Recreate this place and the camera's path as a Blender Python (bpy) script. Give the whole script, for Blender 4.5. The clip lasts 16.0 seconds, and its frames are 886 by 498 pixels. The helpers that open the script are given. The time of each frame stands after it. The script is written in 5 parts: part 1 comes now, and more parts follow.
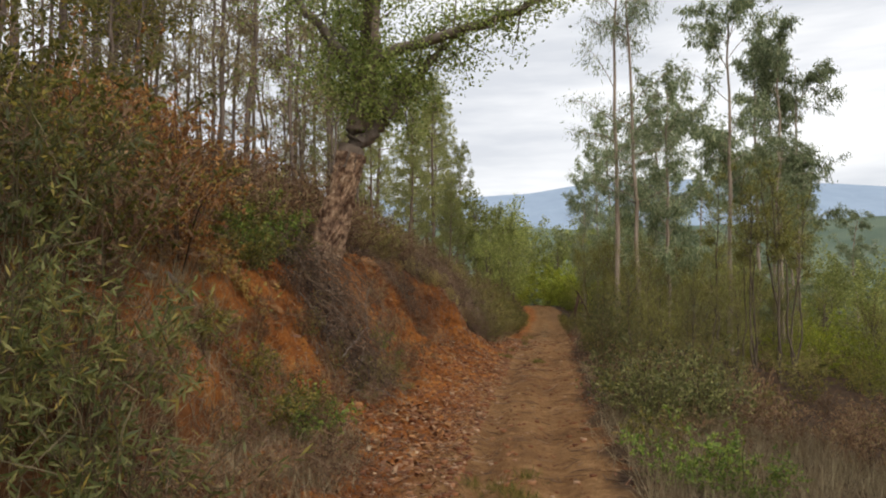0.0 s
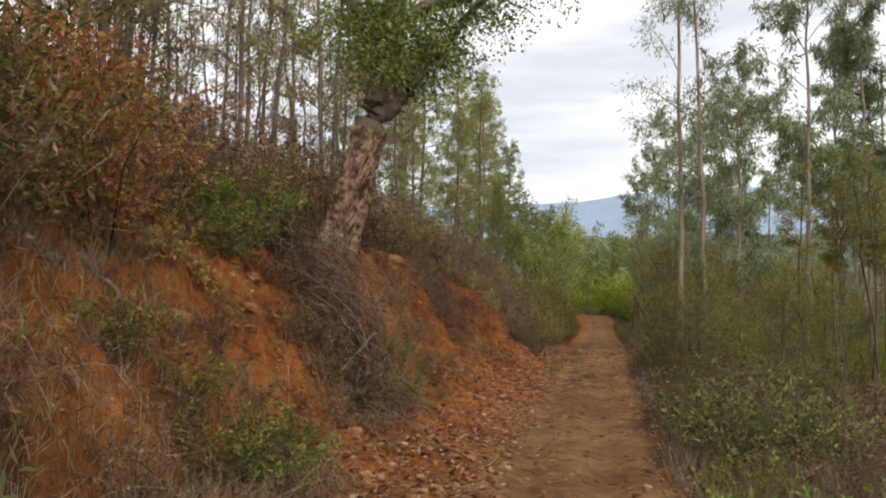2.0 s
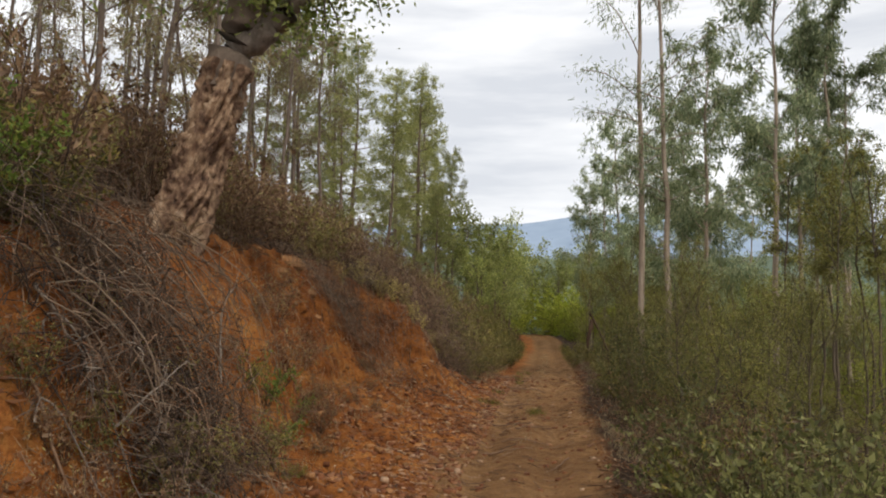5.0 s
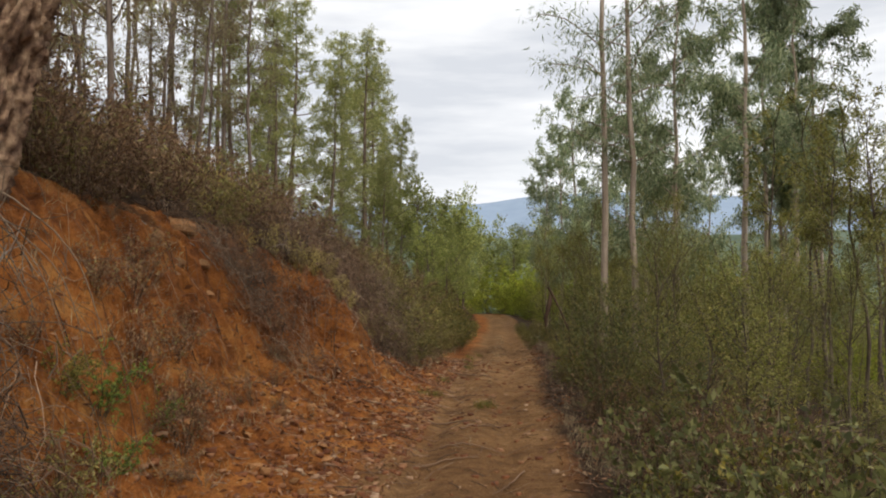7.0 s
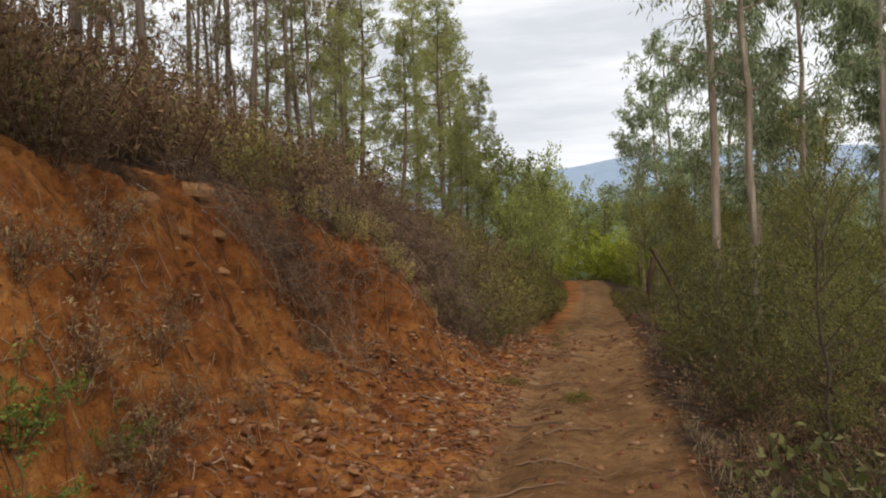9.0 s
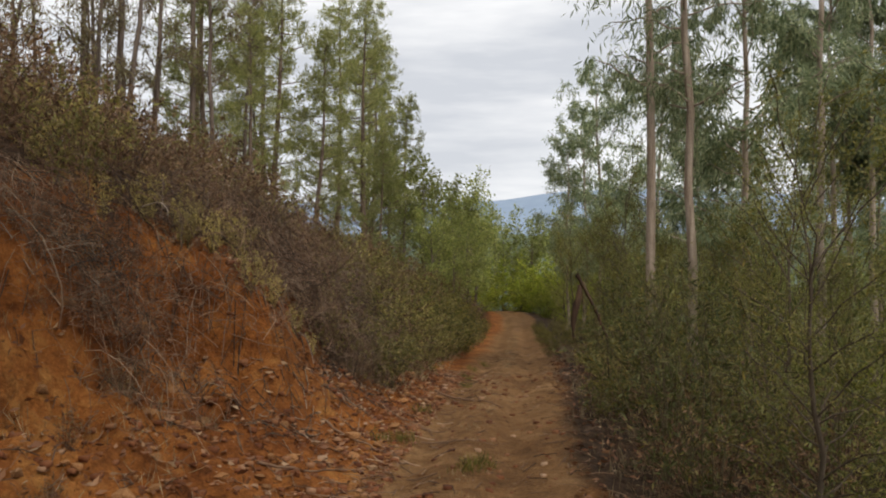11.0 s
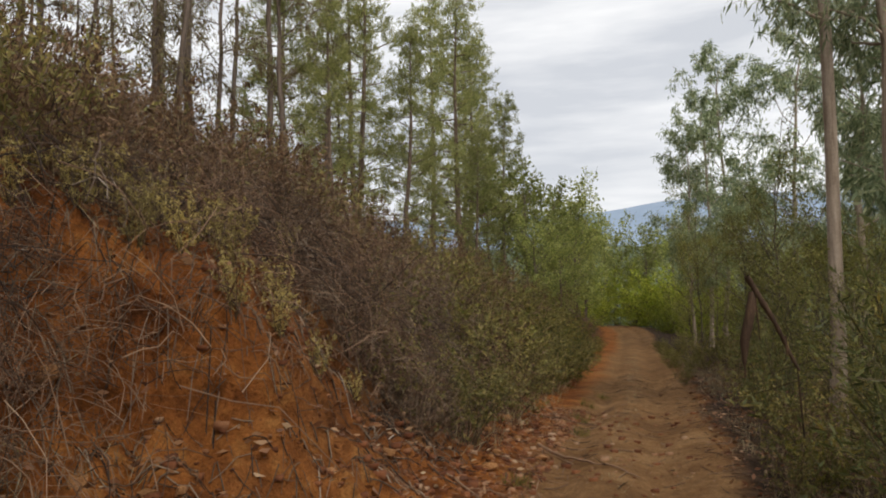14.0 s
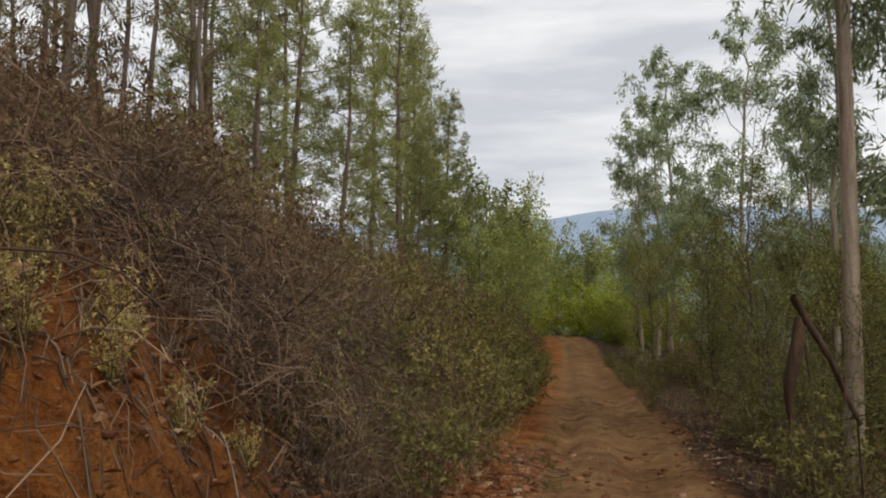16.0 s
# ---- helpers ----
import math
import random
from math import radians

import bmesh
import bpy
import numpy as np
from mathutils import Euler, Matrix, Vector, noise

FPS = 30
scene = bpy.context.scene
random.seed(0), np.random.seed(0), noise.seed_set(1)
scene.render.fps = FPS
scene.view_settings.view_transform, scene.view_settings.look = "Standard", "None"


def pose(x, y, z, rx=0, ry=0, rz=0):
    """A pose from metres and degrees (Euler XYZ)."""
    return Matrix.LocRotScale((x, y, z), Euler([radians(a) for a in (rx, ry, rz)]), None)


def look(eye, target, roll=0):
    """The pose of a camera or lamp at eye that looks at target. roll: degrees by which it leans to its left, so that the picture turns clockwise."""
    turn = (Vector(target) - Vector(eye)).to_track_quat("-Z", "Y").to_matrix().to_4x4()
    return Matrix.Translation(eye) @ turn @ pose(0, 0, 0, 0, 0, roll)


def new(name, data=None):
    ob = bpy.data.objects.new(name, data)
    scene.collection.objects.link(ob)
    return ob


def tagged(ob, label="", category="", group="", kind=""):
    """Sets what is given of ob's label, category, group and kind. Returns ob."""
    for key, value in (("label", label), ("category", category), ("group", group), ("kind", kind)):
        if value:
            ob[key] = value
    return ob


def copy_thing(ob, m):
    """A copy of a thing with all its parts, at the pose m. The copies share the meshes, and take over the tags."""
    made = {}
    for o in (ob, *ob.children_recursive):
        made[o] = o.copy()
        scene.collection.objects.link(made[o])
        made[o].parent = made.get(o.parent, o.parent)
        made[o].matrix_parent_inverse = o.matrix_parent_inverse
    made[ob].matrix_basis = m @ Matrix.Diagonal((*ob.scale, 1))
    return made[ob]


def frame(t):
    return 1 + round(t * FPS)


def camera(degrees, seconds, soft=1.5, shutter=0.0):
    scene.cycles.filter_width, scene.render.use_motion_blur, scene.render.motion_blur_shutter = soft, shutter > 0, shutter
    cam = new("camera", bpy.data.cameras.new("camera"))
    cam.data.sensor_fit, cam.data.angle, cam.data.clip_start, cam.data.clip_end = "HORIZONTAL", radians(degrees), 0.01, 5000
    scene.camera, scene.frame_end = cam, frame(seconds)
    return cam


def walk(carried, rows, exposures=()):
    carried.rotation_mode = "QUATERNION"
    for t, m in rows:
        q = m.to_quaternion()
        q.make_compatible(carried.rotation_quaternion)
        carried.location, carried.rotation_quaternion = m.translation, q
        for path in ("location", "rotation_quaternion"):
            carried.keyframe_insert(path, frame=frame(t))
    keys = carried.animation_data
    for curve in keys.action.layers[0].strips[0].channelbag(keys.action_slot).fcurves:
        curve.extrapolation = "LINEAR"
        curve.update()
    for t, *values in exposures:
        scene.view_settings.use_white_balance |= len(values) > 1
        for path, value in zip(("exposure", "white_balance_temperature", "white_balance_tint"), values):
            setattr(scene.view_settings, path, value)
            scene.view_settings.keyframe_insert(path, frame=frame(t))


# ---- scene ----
cam = camera(63.3, 16.0, 2.0)
PATH = [
    (0, (0.069, 0.389, 0.853), (0.051, 2.388, 0.937), -0.2),
    (0.5, (0.193, 0.943, 0.798), (0.124, 2.934, 0.974), -1.4),
    (1, (0.197, 1.559, 0.773), (0.058, 3.551, 0.898), 0.5),
    (1.5, (0.318, 2.13, 0.729), (0.172, 4.122, 0.835), -0.7),
    (2, (0.384, 2.639, 0.704), (0.22, 4.629, 0.808), 0.6),
    (2.5, (0.535, 3.266, 0.701), (0.495, 5.259, 0.861), 0.1),
    (3, (0.641, 3.853, 0.668), (0.608, 5.851, 0.757), 1.9),
    (3.5, (0.644, 4.456, 0.598), (0.634, 6.455, 0.667), 3.2),
    (3.7, (0.647, 4.684, 0.621), (0.617, 6.682, 0.704), 1.1),
    (5.8, (0.912, 7.281, 0.511), (0.925, 9.274, 0.682), 1.4),
    (6, (0.96, 7.519, 0.524), (1.043, 9.511, 0.688), 1.2),
    (6.5, (1.094, 8.086, 0.47), (1.199, 10.078, 0.607), 0.3),
    (7, (1.164, 8.632, 0.438), (1.27, 10.627, 0.547), 0.4),
    (7.5, (1.246, 9.187, 0.447), (1.342, 11.181, 0.566), 0.3),
    (8, (1.237, 9.708, 0.415), (1.147, 11.706, 0.446), 0.5),
    (8.2, (1.269, 9.956, 0.411), (1.165, 11.953, 0.421), -1.2),
    (10.3, (1.724, 12.184, 0.321), (1.563, 14.177, 0.379), -1.8),
    (10.5, (1.759, 12.435, 0.299), (1.651, 14.431, 0.353), -1.3),
    (11, (1.904, 12.953, 0.31), (1.958, 14.95, 0.41), 0.5),
    (11.5, (1.994, 13.413, 0.305), (1.99, 15.412, 0.388), 1.8),
    (12, (2.01, 13.999, 0.293), (2.04, 15.986, 0.522), 3.3),
    (12.5, (2.066, 14.486, 0.257), (1.936, 16.467, 0.495), -0.3),
    (13, (2.053, 14.999, 0.249), (1.858, 16.985, 0.383), 1.2),
    (13.5, (2.045, 15.461, 0.257), (1.829, 17.443, 0.406), 0.0),
    (14, (2.047, 15.914, 0.285), (1.809, 17.894, 0.428), -0.7),
    (14.5, (1.918, 16.384, 0.366), (1.691, 18.367, 0.495), -3.3),
    (15, (1.897, 16.896, 0.366), (1.758, 18.886, 0.511), -1.8),
    (15.5, (1.83, 17.324, 0.385), (1.699, 19.314, 0.543), -1.4),
    (16, (1.811, 17.796, 0.4), (1.743, 19.789, 0.556), 0.2),
]
EXPOSURES = [(0, 0.25), (0.5, 0.18), (1, 0.28), (2, 0.36), (2.5, 0.18), (3, 0.03), (3.5, 0.28), (6, 0.03), (6.5, -0.12), (7, 0.23), (7.5, 0.08), (8, 0.12), (10.5, 0.33), (11, 0.08), (12, 0.13),
             (12.5, -0.22), (13, 0.03), (14, 0.08), (14.5, 0.20), (15, 0.08), (15.5, 0.16), (16, -0.04)]
walk(cam, [(t, look(eye, target, roll)) for t, eye, target, roll in PATH], EXPOSURES)

# ---- world, sun ----
world = bpy.data.worlds.new("overcast_sky")
scene.world = world
world.use_nodes = True
wn, wl = world.node_tree.nodes, world.node_tree.links
wn.clear()
w_out, w_bg = wn.new("ShaderNodeOutputWorld"), wn.new("ShaderNodeBackground")
w_sky = wn.new("ShaderNodeTexSky")
w_sky.sky_type, w_sky.sun_disc = "NISHITA", False
w_sky.sun_elevation, w_sky.sun_rotation = radians(52), radians(150)
w_co, w_map = wn.new("ShaderNodeTexCoord"), wn.new("ShaderNodeMapping")
w_map.inputs["Scale"].default_value = (1.1, 1.1, 7.0)
w_noise = wn.new("ShaderNodeTexNoise")
w_noise.inputs["Scale"].default_value, w_noise.inputs["Detail"].default_value, w_noise.inputs["Roughness"].default_value = 2.3, 6.0, 0.52
w_ramp = wn.new("ShaderNodeValToRGB")
w_ramp.color_ramp.elements[0].position, w_ramp.color_ramp.elements[0].color = 0.36, (0.62, 0.64, 0.68, 1)
w_ramp.color_ramp.elements[1].position, w_ramp.color_ramp.elements[1].color = 0.66, (1.0, 0.995, 0.99, 1)
w_gain = wn.new("ShaderNodeVectorMath")
w_gain.operation = "SCALE"
w_gain.inputs["Scale"].default_value = 10.6
w_mix = wn.new("ShaderNodeMixRGB")
w_mix.inputs["Fac"].default_value = 0.94
wl.new(w_co.outputs["Generated"], w_map.inputs["Vector"])
wl.new(w_map.outputs["Vector"], w_noise.inputs["Vector"])
wl.new(w_noise.outputs["Fac"], w_ramp.inputs["Fac"])
wl.new(w_ramp.outputs["Color"], w_gain.inputs[0])
wl.new(w_sky.outputs["Color"], w_mix.inputs["Color1"])
wl.new(w_gain.outputs["Vector"], w_mix.inputs["Color2"])
wl.new(w_mix.outputs["Color"], w_bg.inputs["Color"])
w_bg.inputs["Strength"].default_value = 0.1
wl.new(w_bg.outputs["Background"], w_out.inputs["Surface"])

sun_data = bpy.data.lights.new("sun", "SUN")
sun_data.energy, sun_data.angle, sun_data.color = 1.5, radians(20), (1.0, 0.94, 0.85)
sun = new("sun", sun_data)
sun.matrix_basis = look((9, -16, 24), (0, 0, 0))


# ---- materials ----
def material(name, rough=0.8, spec=0.25):
    m = bpy.data.materials.new(name)
    m.use_nodes = True
    b = m.node_tree.nodes["Principled BSDF"]
    b.inputs["Roughness"].default_value = rough
    b.inputs["Specular IOR Level"].default_value = spec
    return m, m.node_tree.nodes, m.node_tree.links, b


def ramp_node(nodes, stops):
    r = nodes.new("ShaderNodeValToRGB")
    el = r.color_ramp.elements
    while len(el) < len(stops):
        el.new(0.5)
    for e, (p, c) in zip(el, stops):
        e.position, e.color = p, (*c, 1)
    return r


def noise_node(nodes, links, vec, scale, detail=5.0, rough=0.6):
    n = nodes.new("ShaderNodeTexNoise")
    n.inputs["Scale"].default_value, n.inputs["Detail"].default_value, n.inputs["Roughness"].default_value = scale, detail, rough
    links.new(vec, n.inputs["Vector"])
    return n


def mix_node(nodes, links, fac, a, b, blend="MIX"):
    m = nodes.new("ShaderNodeMixRGB")
    m.blend_type = blend
    for sock, v in (("Fac", fac), ("Color1", a), ("Color2", b)):
        if isinstance(v, (int, float)):
            m.inputs[sock].default_value = v
        elif isinstance(v, tuple):
            m.inputs[sock].default_value = (*v, 1)
        else:
            links.new(v, m.inputs[sock])
    return m


def leaf_material(name, stops, translucent=0.3, rough=0.55, vary=0.35):
    """Foliage: each leaf takes its own tone, each plant its own brightness."""
    m, n, l, b = material(name, rough, 0.3)
    geo, info = n.new("ShaderNodeNewGeometry"), n.new("ShaderNodeObjectInfo")
    r = ramp_node(n, stops)
    l.new(geo.outputs["Random Per Island"], r.inputs["Fac"])
    hsv = n.new("ShaderNodeHueSaturation")
    rng_map = n.new("ShaderNodeMapRange")
    rng_map.inputs["To Min"].default_value, rng_map.inputs["To Max"].default_value = 1 - vary, 1 + vary
    l.new(info.outputs["Random"], rng_map.inputs["Value"])
    l.new(rng_map.outputs["Result"], hsv.inputs["Value"])
    l.new(r.outputs["Color"], hsv.inputs["Color"])
    l.new(hsv.outputs["Color"], b.inputs["Base Color"])
    tr, mx = n.new("ShaderNodeBsdfTranslucent"), n.new("ShaderNodeMixShader")
    l.new(hsv.outputs["Color"], tr.inputs["Color"])
    mx.inputs["Fac"].default_value = translucent
    l.new(b.outputs["BSDF"], mx.inputs[1])
    l.new(tr.outputs["BSDF"], mx.inputs[2])
    l.new(mx.outputs["Shader"], n["Material Output"].inputs["Surface"])
    return m


def bark_material(name, stops, stretch=(9, 9, 1.2), bump=0.5, fine=30):
    m, n, l, b = material(name, 0.9, 0.15)
    co, mp = n.new("ShaderNodeTexCoord"), n.new("ShaderNodeMapping")
    mp.inputs["Scale"].default_value = stretch
    l.new(co.outputs["Object"], mp.inputs["Vector"])
    a = noise_node(n, l, mp.outputs["Vector"], 1.6, 6, 0.65)
    f = noise_node(n, l, co.outputs["Object"], fine, 4, 0.6)
    r = ramp_node(n, stops)
    l.new(a.outputs["Fac"], r.inputs["Fac"])
    c = mix_node(n, l, 0.35, r.outputs["Color"], f.outputs["Fac"], "OVERLAY")
    l.new(c.outputs["Color"], b.inputs["Base Color"])
    bp = n.new("ShaderNodeBump")
    bp.inputs["Strength"].default_value, bp.inputs["Distance"].default_value = bump, 0.03
    l.new(a.outputs["Fac"], bp.inputs["Height"])
    l.new(bp.outputs["Normal"], b.inputs["Normal"])
    return m


def stone_material(name, stops):
    m, n, l, b = material(name, 0.92, 0.2)
    co, info = n.new("ShaderNodeTexCoord"), n.new("ShaderNodeObjectInfo")
    a = noise_node(n, l, co.outputs["Object"], 9, 6, 0.6)
    f = noise_node(n, l, co.outputs["Object"], 60, 3, 0.6)
    r = ramp_node(n, stops)
    l.new(a.outputs["Fac"], r.inputs["Fac"])
    hsv = n.new("ShaderNodeHueSaturation")
    mr = n.new("ShaderNodeMapRange")
    mr.inputs["To Min"].default_value, mr.inputs["To Max"].default_value = 0.6, 1.25
    l.new(info.outputs["Random"], mr.inputs["Value"])
    l.new(mr.outputs["Result"], hsv.inputs["Value"])
    l.new(r.outputs["Color"], hsv.inputs["Color"])
    l.new(hsv.outputs["Color"], b.inputs["Base Color"])
    bp = n.new("ShaderNodeBump")
    bp.inputs["Strength"].default_value, bp.inputs["Distance"].default_value = 0.6, 0.01
    l.new(f.outputs["Fac"], bp.inputs["Height"])
    l.new(bp.outputs["Normal"], b.inputs["Normal"])
    return m


def ground_material():
    """Red clay on the cut bank, paler trodden earth on the track, brown litter under the trees."""
    m, n, l, b = material("red_earth", 0.95, 0.12)
    co = n.new("ShaderNodeTexCoord")
    vec = co.outputs["Object"]
    big, mid, fine = noise_node(n, l, vec, 0.9, 5, 0.6), noise_node(n, l, vec, 5.5, 6, 0.65), noise_node(n, l, vec, 38, 5, 0.7)
    red = ramp_node(n, [(0.3, (0.07, 0.028, 0.010)), (0.42, (0.20, 0.066, 0.018)), (0.54, (0.335, 0.122, 0.030)), (0.68, (0.48, 0.228, 0.068))])
    mixed = mix_node(n, l, 0.5, big.outputs["Fac"], mid.outputs["Fac"])
    l.new(mixed.outputs["Color"], red.inputs["Fac"])
    track = ramp_node(n, [(0.32, (0.115, 0.056, 0.022)), (0.5, (0.236, 0.123, 0.05)), (0.66, (0.36, 0.207, 0.092))])
    l.new(mixed.outputs["Color"], track.inputs["Fac"])
    litter = ramp_node(n, [(0.3, (0.028, 0.018, 0.011)), (0.55, (0.075, 0.045, 0.026)), (0.75, (0.14, 0.083, 0.045))])
    l.new(mid.outputs["Fac"], litter.inputs["Fac"])
    at_t, at_l = n.new("ShaderNodeAttribute"), n.new("ShaderNodeAttribute")
    at_t.attribute_name, at_l.attribute_name = "track", "litter"
    c1 = mix_node(n, l, at_t.outputs["Fac"], red.outputs["Color"], track.outputs["Color"])
    c2 = mix_node(n, l, at_l.outputs["Fac"], c1.outputs["Color"], litter.outputs["Color"])
    stain = noise_node(n, l, vec, 2.6, 8, 0.72)
    stain_r = ramp_node(n, [(0.36, (0.36, 0.32, 0.29)), (0.47, (0.85, 0.83, 0.8)), (0.6, (1.0, 1.0, 1.0)), (0.72, (1.25, 1.3, 1.3))])
    l.new(stain.outputs["Fac"], stain_r.inputs["Fac"])
    keep_off = n.new("ShaderNodeMapRange")
    keep_off.inputs["To Min"].default_value, keep_off.inputs["To Max"].default_value = 0.85, 0.3
    l.new(at_t.outputs["Fac"], keep_off.inputs["Value"])
    c2 = mix_node(n, l, keep_off.outputs["Result"], c2.outputs["Color"], stain_r.outputs["Color"], "MULTIPLY")
    c3 = mix_node(n, l, 0.75, c2.outputs["Color"], fine.outputs["Fac"], "OVERLAY")
    l.new(c3.outputs["Color"], b.inputs["Base Color"])
    bp1, bp2 = n.new("ShaderNodeBump"), n.new("ShaderNodeBump")
    bp1.inputs["Strength"].default_value, bp1.inputs["Distance"].default_value = 0.9, 0.12
    bp2.inputs["Strength"].default_value, bp2.inputs["Distance"].default_value = 0.9, 0.03
    l.new(mid.outputs["Fac"], bp1.inputs["Height"])
    l.new(fine.outputs["Fac"], bp2.inputs["Height"])
    l.new(bp1.outputs["Normal"], bp2.inputs["Normal"])
    l.new(bp2.outputs["Normal"], b.inputs["Normal"])
    return m


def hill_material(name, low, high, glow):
    """Distant wooded hills; the haze of the valley air is painted into colour and glow."""
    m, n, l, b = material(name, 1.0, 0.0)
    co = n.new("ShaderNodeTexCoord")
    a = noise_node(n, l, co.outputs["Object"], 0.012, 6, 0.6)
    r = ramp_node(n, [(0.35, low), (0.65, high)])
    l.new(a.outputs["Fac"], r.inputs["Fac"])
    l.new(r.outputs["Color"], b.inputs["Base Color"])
    # emission in the hill's own colour stands in for light scattered by the air
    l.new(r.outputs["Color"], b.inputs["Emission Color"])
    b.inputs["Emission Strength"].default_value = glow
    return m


M_GROUND = ground_material()
M_OAKBARK = bark_material("cork_bark", [(0.32, (0.045, 0.028, 0.02)), (0.45, (0.17, 0.10, 0.065)), (0.58, (0.38, 0.25, 0.155)), (0.72, (0.60, 0.46, 0.33))], (4.2, 4.2, 3.4), 1.0, 38)
M_OAKBARE = bark_material("stripped_cork", [(0.3, (0.13, 0.095, 0.072)), (0.7, (0.27, 0.205, 0.155))], (4, 4, 2), 0.4)
M_OAKLIMB = bark_material("oak_limb_bark", [(0.3, (0.10, 0.078, 0.06)), (0.7, (0.29, 0.235, 0.19))], (6, 6, 3), 0.6)
M_EUCBARK = bark_material("eucalyptus_bark", [(0.3, (0.18, 0.13, 0.09)), (0.5, (0.34, 0.265, 0.20)), (0.72, (0.52, 0.42, 0.33))], (7, 7, 0.7), 0.3)
M_DARKBARK = bark_material("dark_bark", [(0.3, (0.10, 0.075, 0.058)), (0.7, (0.25, 0.19, 0.15))], (8, 8, 1), 0.5)
M_SAPBARK = bark_material("dark_sapling_bark", [(0.3, (0.062, 0.047, 0.034)), (0.7, (0.17, 0.13, 0.09))], (8, 8, 1), 0.5)
M_PINEBARK = bark_material("pine_bark", [(0.3, (0.11, 0.08, 0.06)), (0.7, (0.29, 0.21, 0.155))], (6, 6, 2), 0.7)
M_TWIG = leaf_material("dry_twigs", [(0.0, (0.045, 0.029, 0.020)), (0.5, (0.145, 0.097, 0.062)), (0.85, (0.265, 0.188, 0.128)), (1.0, (0.43, 0.335, 0.24))], 0.0, 0.9, 0.2)
M_TWIGRED = leaf_material("brown_twigs", [(0.0, (0.045, 0.025, 0.015)), (0.5, (0.165, 0.096, 0.057)), (0.85, (0.275, 0.165, 0.098)), (1.0, (0.39, 0.27, 0.18))], 0.0, 0.9, 0.2)
M_DEADWOOD = leaf_material("dead_wood", [(0.0, (0.022, 0.014, 0.010)), (0.6, (0.075, 0.048, 0.034)), (0.9, (0.16, 0.115, 0.085)), (1.0, (0.40, 0.33, 0.26))], 0.0, 0.9, 0.2)
M_STEM = bark_material("green_brown_stems", [(0.3, (0.06, 0.046, 0.026)), (0.7, (0.16, 0.125, 0.07))], (5, 5, 5), 0.2)
M_PALEWOOD = bark_material("weathered_pale_wood", [(0.3, (0.17, 0.13, 0.10)), (0.7, (0.36, 0.30, 0.245))], (8, 8, 1), 0.3)
M_BLACKBARK = bark_material("dark_hanging_bark", [(0.3, (0.03, 0.02, 0.014)), (0.6, (0.09, 0.055, 0.035)), (0.8, (0.24, 0.14, 0.08))], (10, 10, 1), 0.5)
M_STONE = stone_material("ochre_stone", [(0.3, (0.19, 0.082, 0.030)), (0.55, (0.34, 0.165, 0.066)), (0.75, (0.47, 0.28, 0.13))])
M_PALESTONE = stone_material("pale_stone", [(0.3, (0.24, 0.135, 0.065)), (0.7, (0.46, 0.31, 0.18))])

M_WILLOW = leaf_material("lance_leaves", [(0.0, (0.058, 0.070, 0.019)), (0.5, (0.128, 0.138, 0.040)), (0.85, (0.196, 0.192, 0.062)), (1.0, (0.330, 0.243, 0.054))], 0.4)
M_ORANGE = leaf_material("russet_oak_leaves", [(0.0, (0.16, 0.07, 0.024)), (0.5, (0.345, 0.15, 0.045)), (0.85, (0.48, 0.245, 0.076)), (1.0, (0.3, 0.28, 0.08))], 0.4)
M_OLIVE = leaf_material("olive_leaves", [(0.0, (0.081, 0.086, 0.018)), (0.6, (0.194, 0.186, 0.040)), (1.0, (0.356, 0.272, 0.060))], 0.45)
M_YELLOW = leaf_material("yellowing_leaves", [(0.0, (0.34, 0.19, 0.05)), (0.5, (0.46, 0.29, 0.08)), (1.0, (0.30, 0.28, 0.09))])
M_GREEN = leaf_material("fresh_green_leaves", [(0.0, (0.078, 0.120, 0.023)), (0.6, (0.169, 0.240, 0.041)), (1.0, (0.312, 0.348, 0.072))], 0.4)
M_BRIGHT = leaf_material("bright_green_leaves", [(0.0, (0.17, 0.215, 0.024)), (0.6, (0.37, 0.42, 0.045)), (1.0, (0.55, 0.51, 0.085))], 0.5)
M_GREYGREEN = leaf_material("grey_green_leaves", [(0.0, (0.078, 0.083, 0.028)), (0.6, (0.165, 0.168, 0.055)), (1.0, (0.36, 0.345, 0.13))], 0.45)
M_HEATH = leaf_material("dry_heath_leaves", [(0.0, (0.105, 0.060, 0.032)), (0.55, (0.236, 0.137, 0.074)), (0.85, (0.350, 0.219, 0.112)), (1.0, (0.298, 0.280, 0.096))], 0.3)
M_HEATHGREEN = leaf_material("dull_green_heath", [(0.0, (0.122, 0.114, 0.037)), (0.6, (0.259, 0.235, 0.070)), (1.0, (0.426, 0.326, 0.108))], 0.4)
M_ACACIA = leaf_material("feathery_green_leaves", [(0.0, (0.112, 0.114, 0.024)), (0.55, (0.228, 0.224, 0.054)), (1.0, (0.365, 0.31, 0.098))], 0.45)
M_EUCLEAF = leaf_material("eucalyptus_leaves", [(0.0, (0.131, 0.173, 0.084)), (0.55, (0.285, 0.335, 0.180)), (1.0, (0.52, 0.535, 0.30))], 0.5, vary=0.2)
M_DRYEUC = leaf_material("dry_eucalyptus_leaves", [(0.0, (0.146, 0.108, 0.059)), (0.5, (0.293, 0.216, 0.117)), (1.0, (0.325, 0.324, 0.152))], 0.5)
M_PINE = leaf_material("pine_needles", [(0.0, (0.185, 0.198, 0.070)), (0.5, (0.345, 0.358, 0.124)), (1.0, (0.50, 0.47, 0.195))], 0.6, vary=0.2)
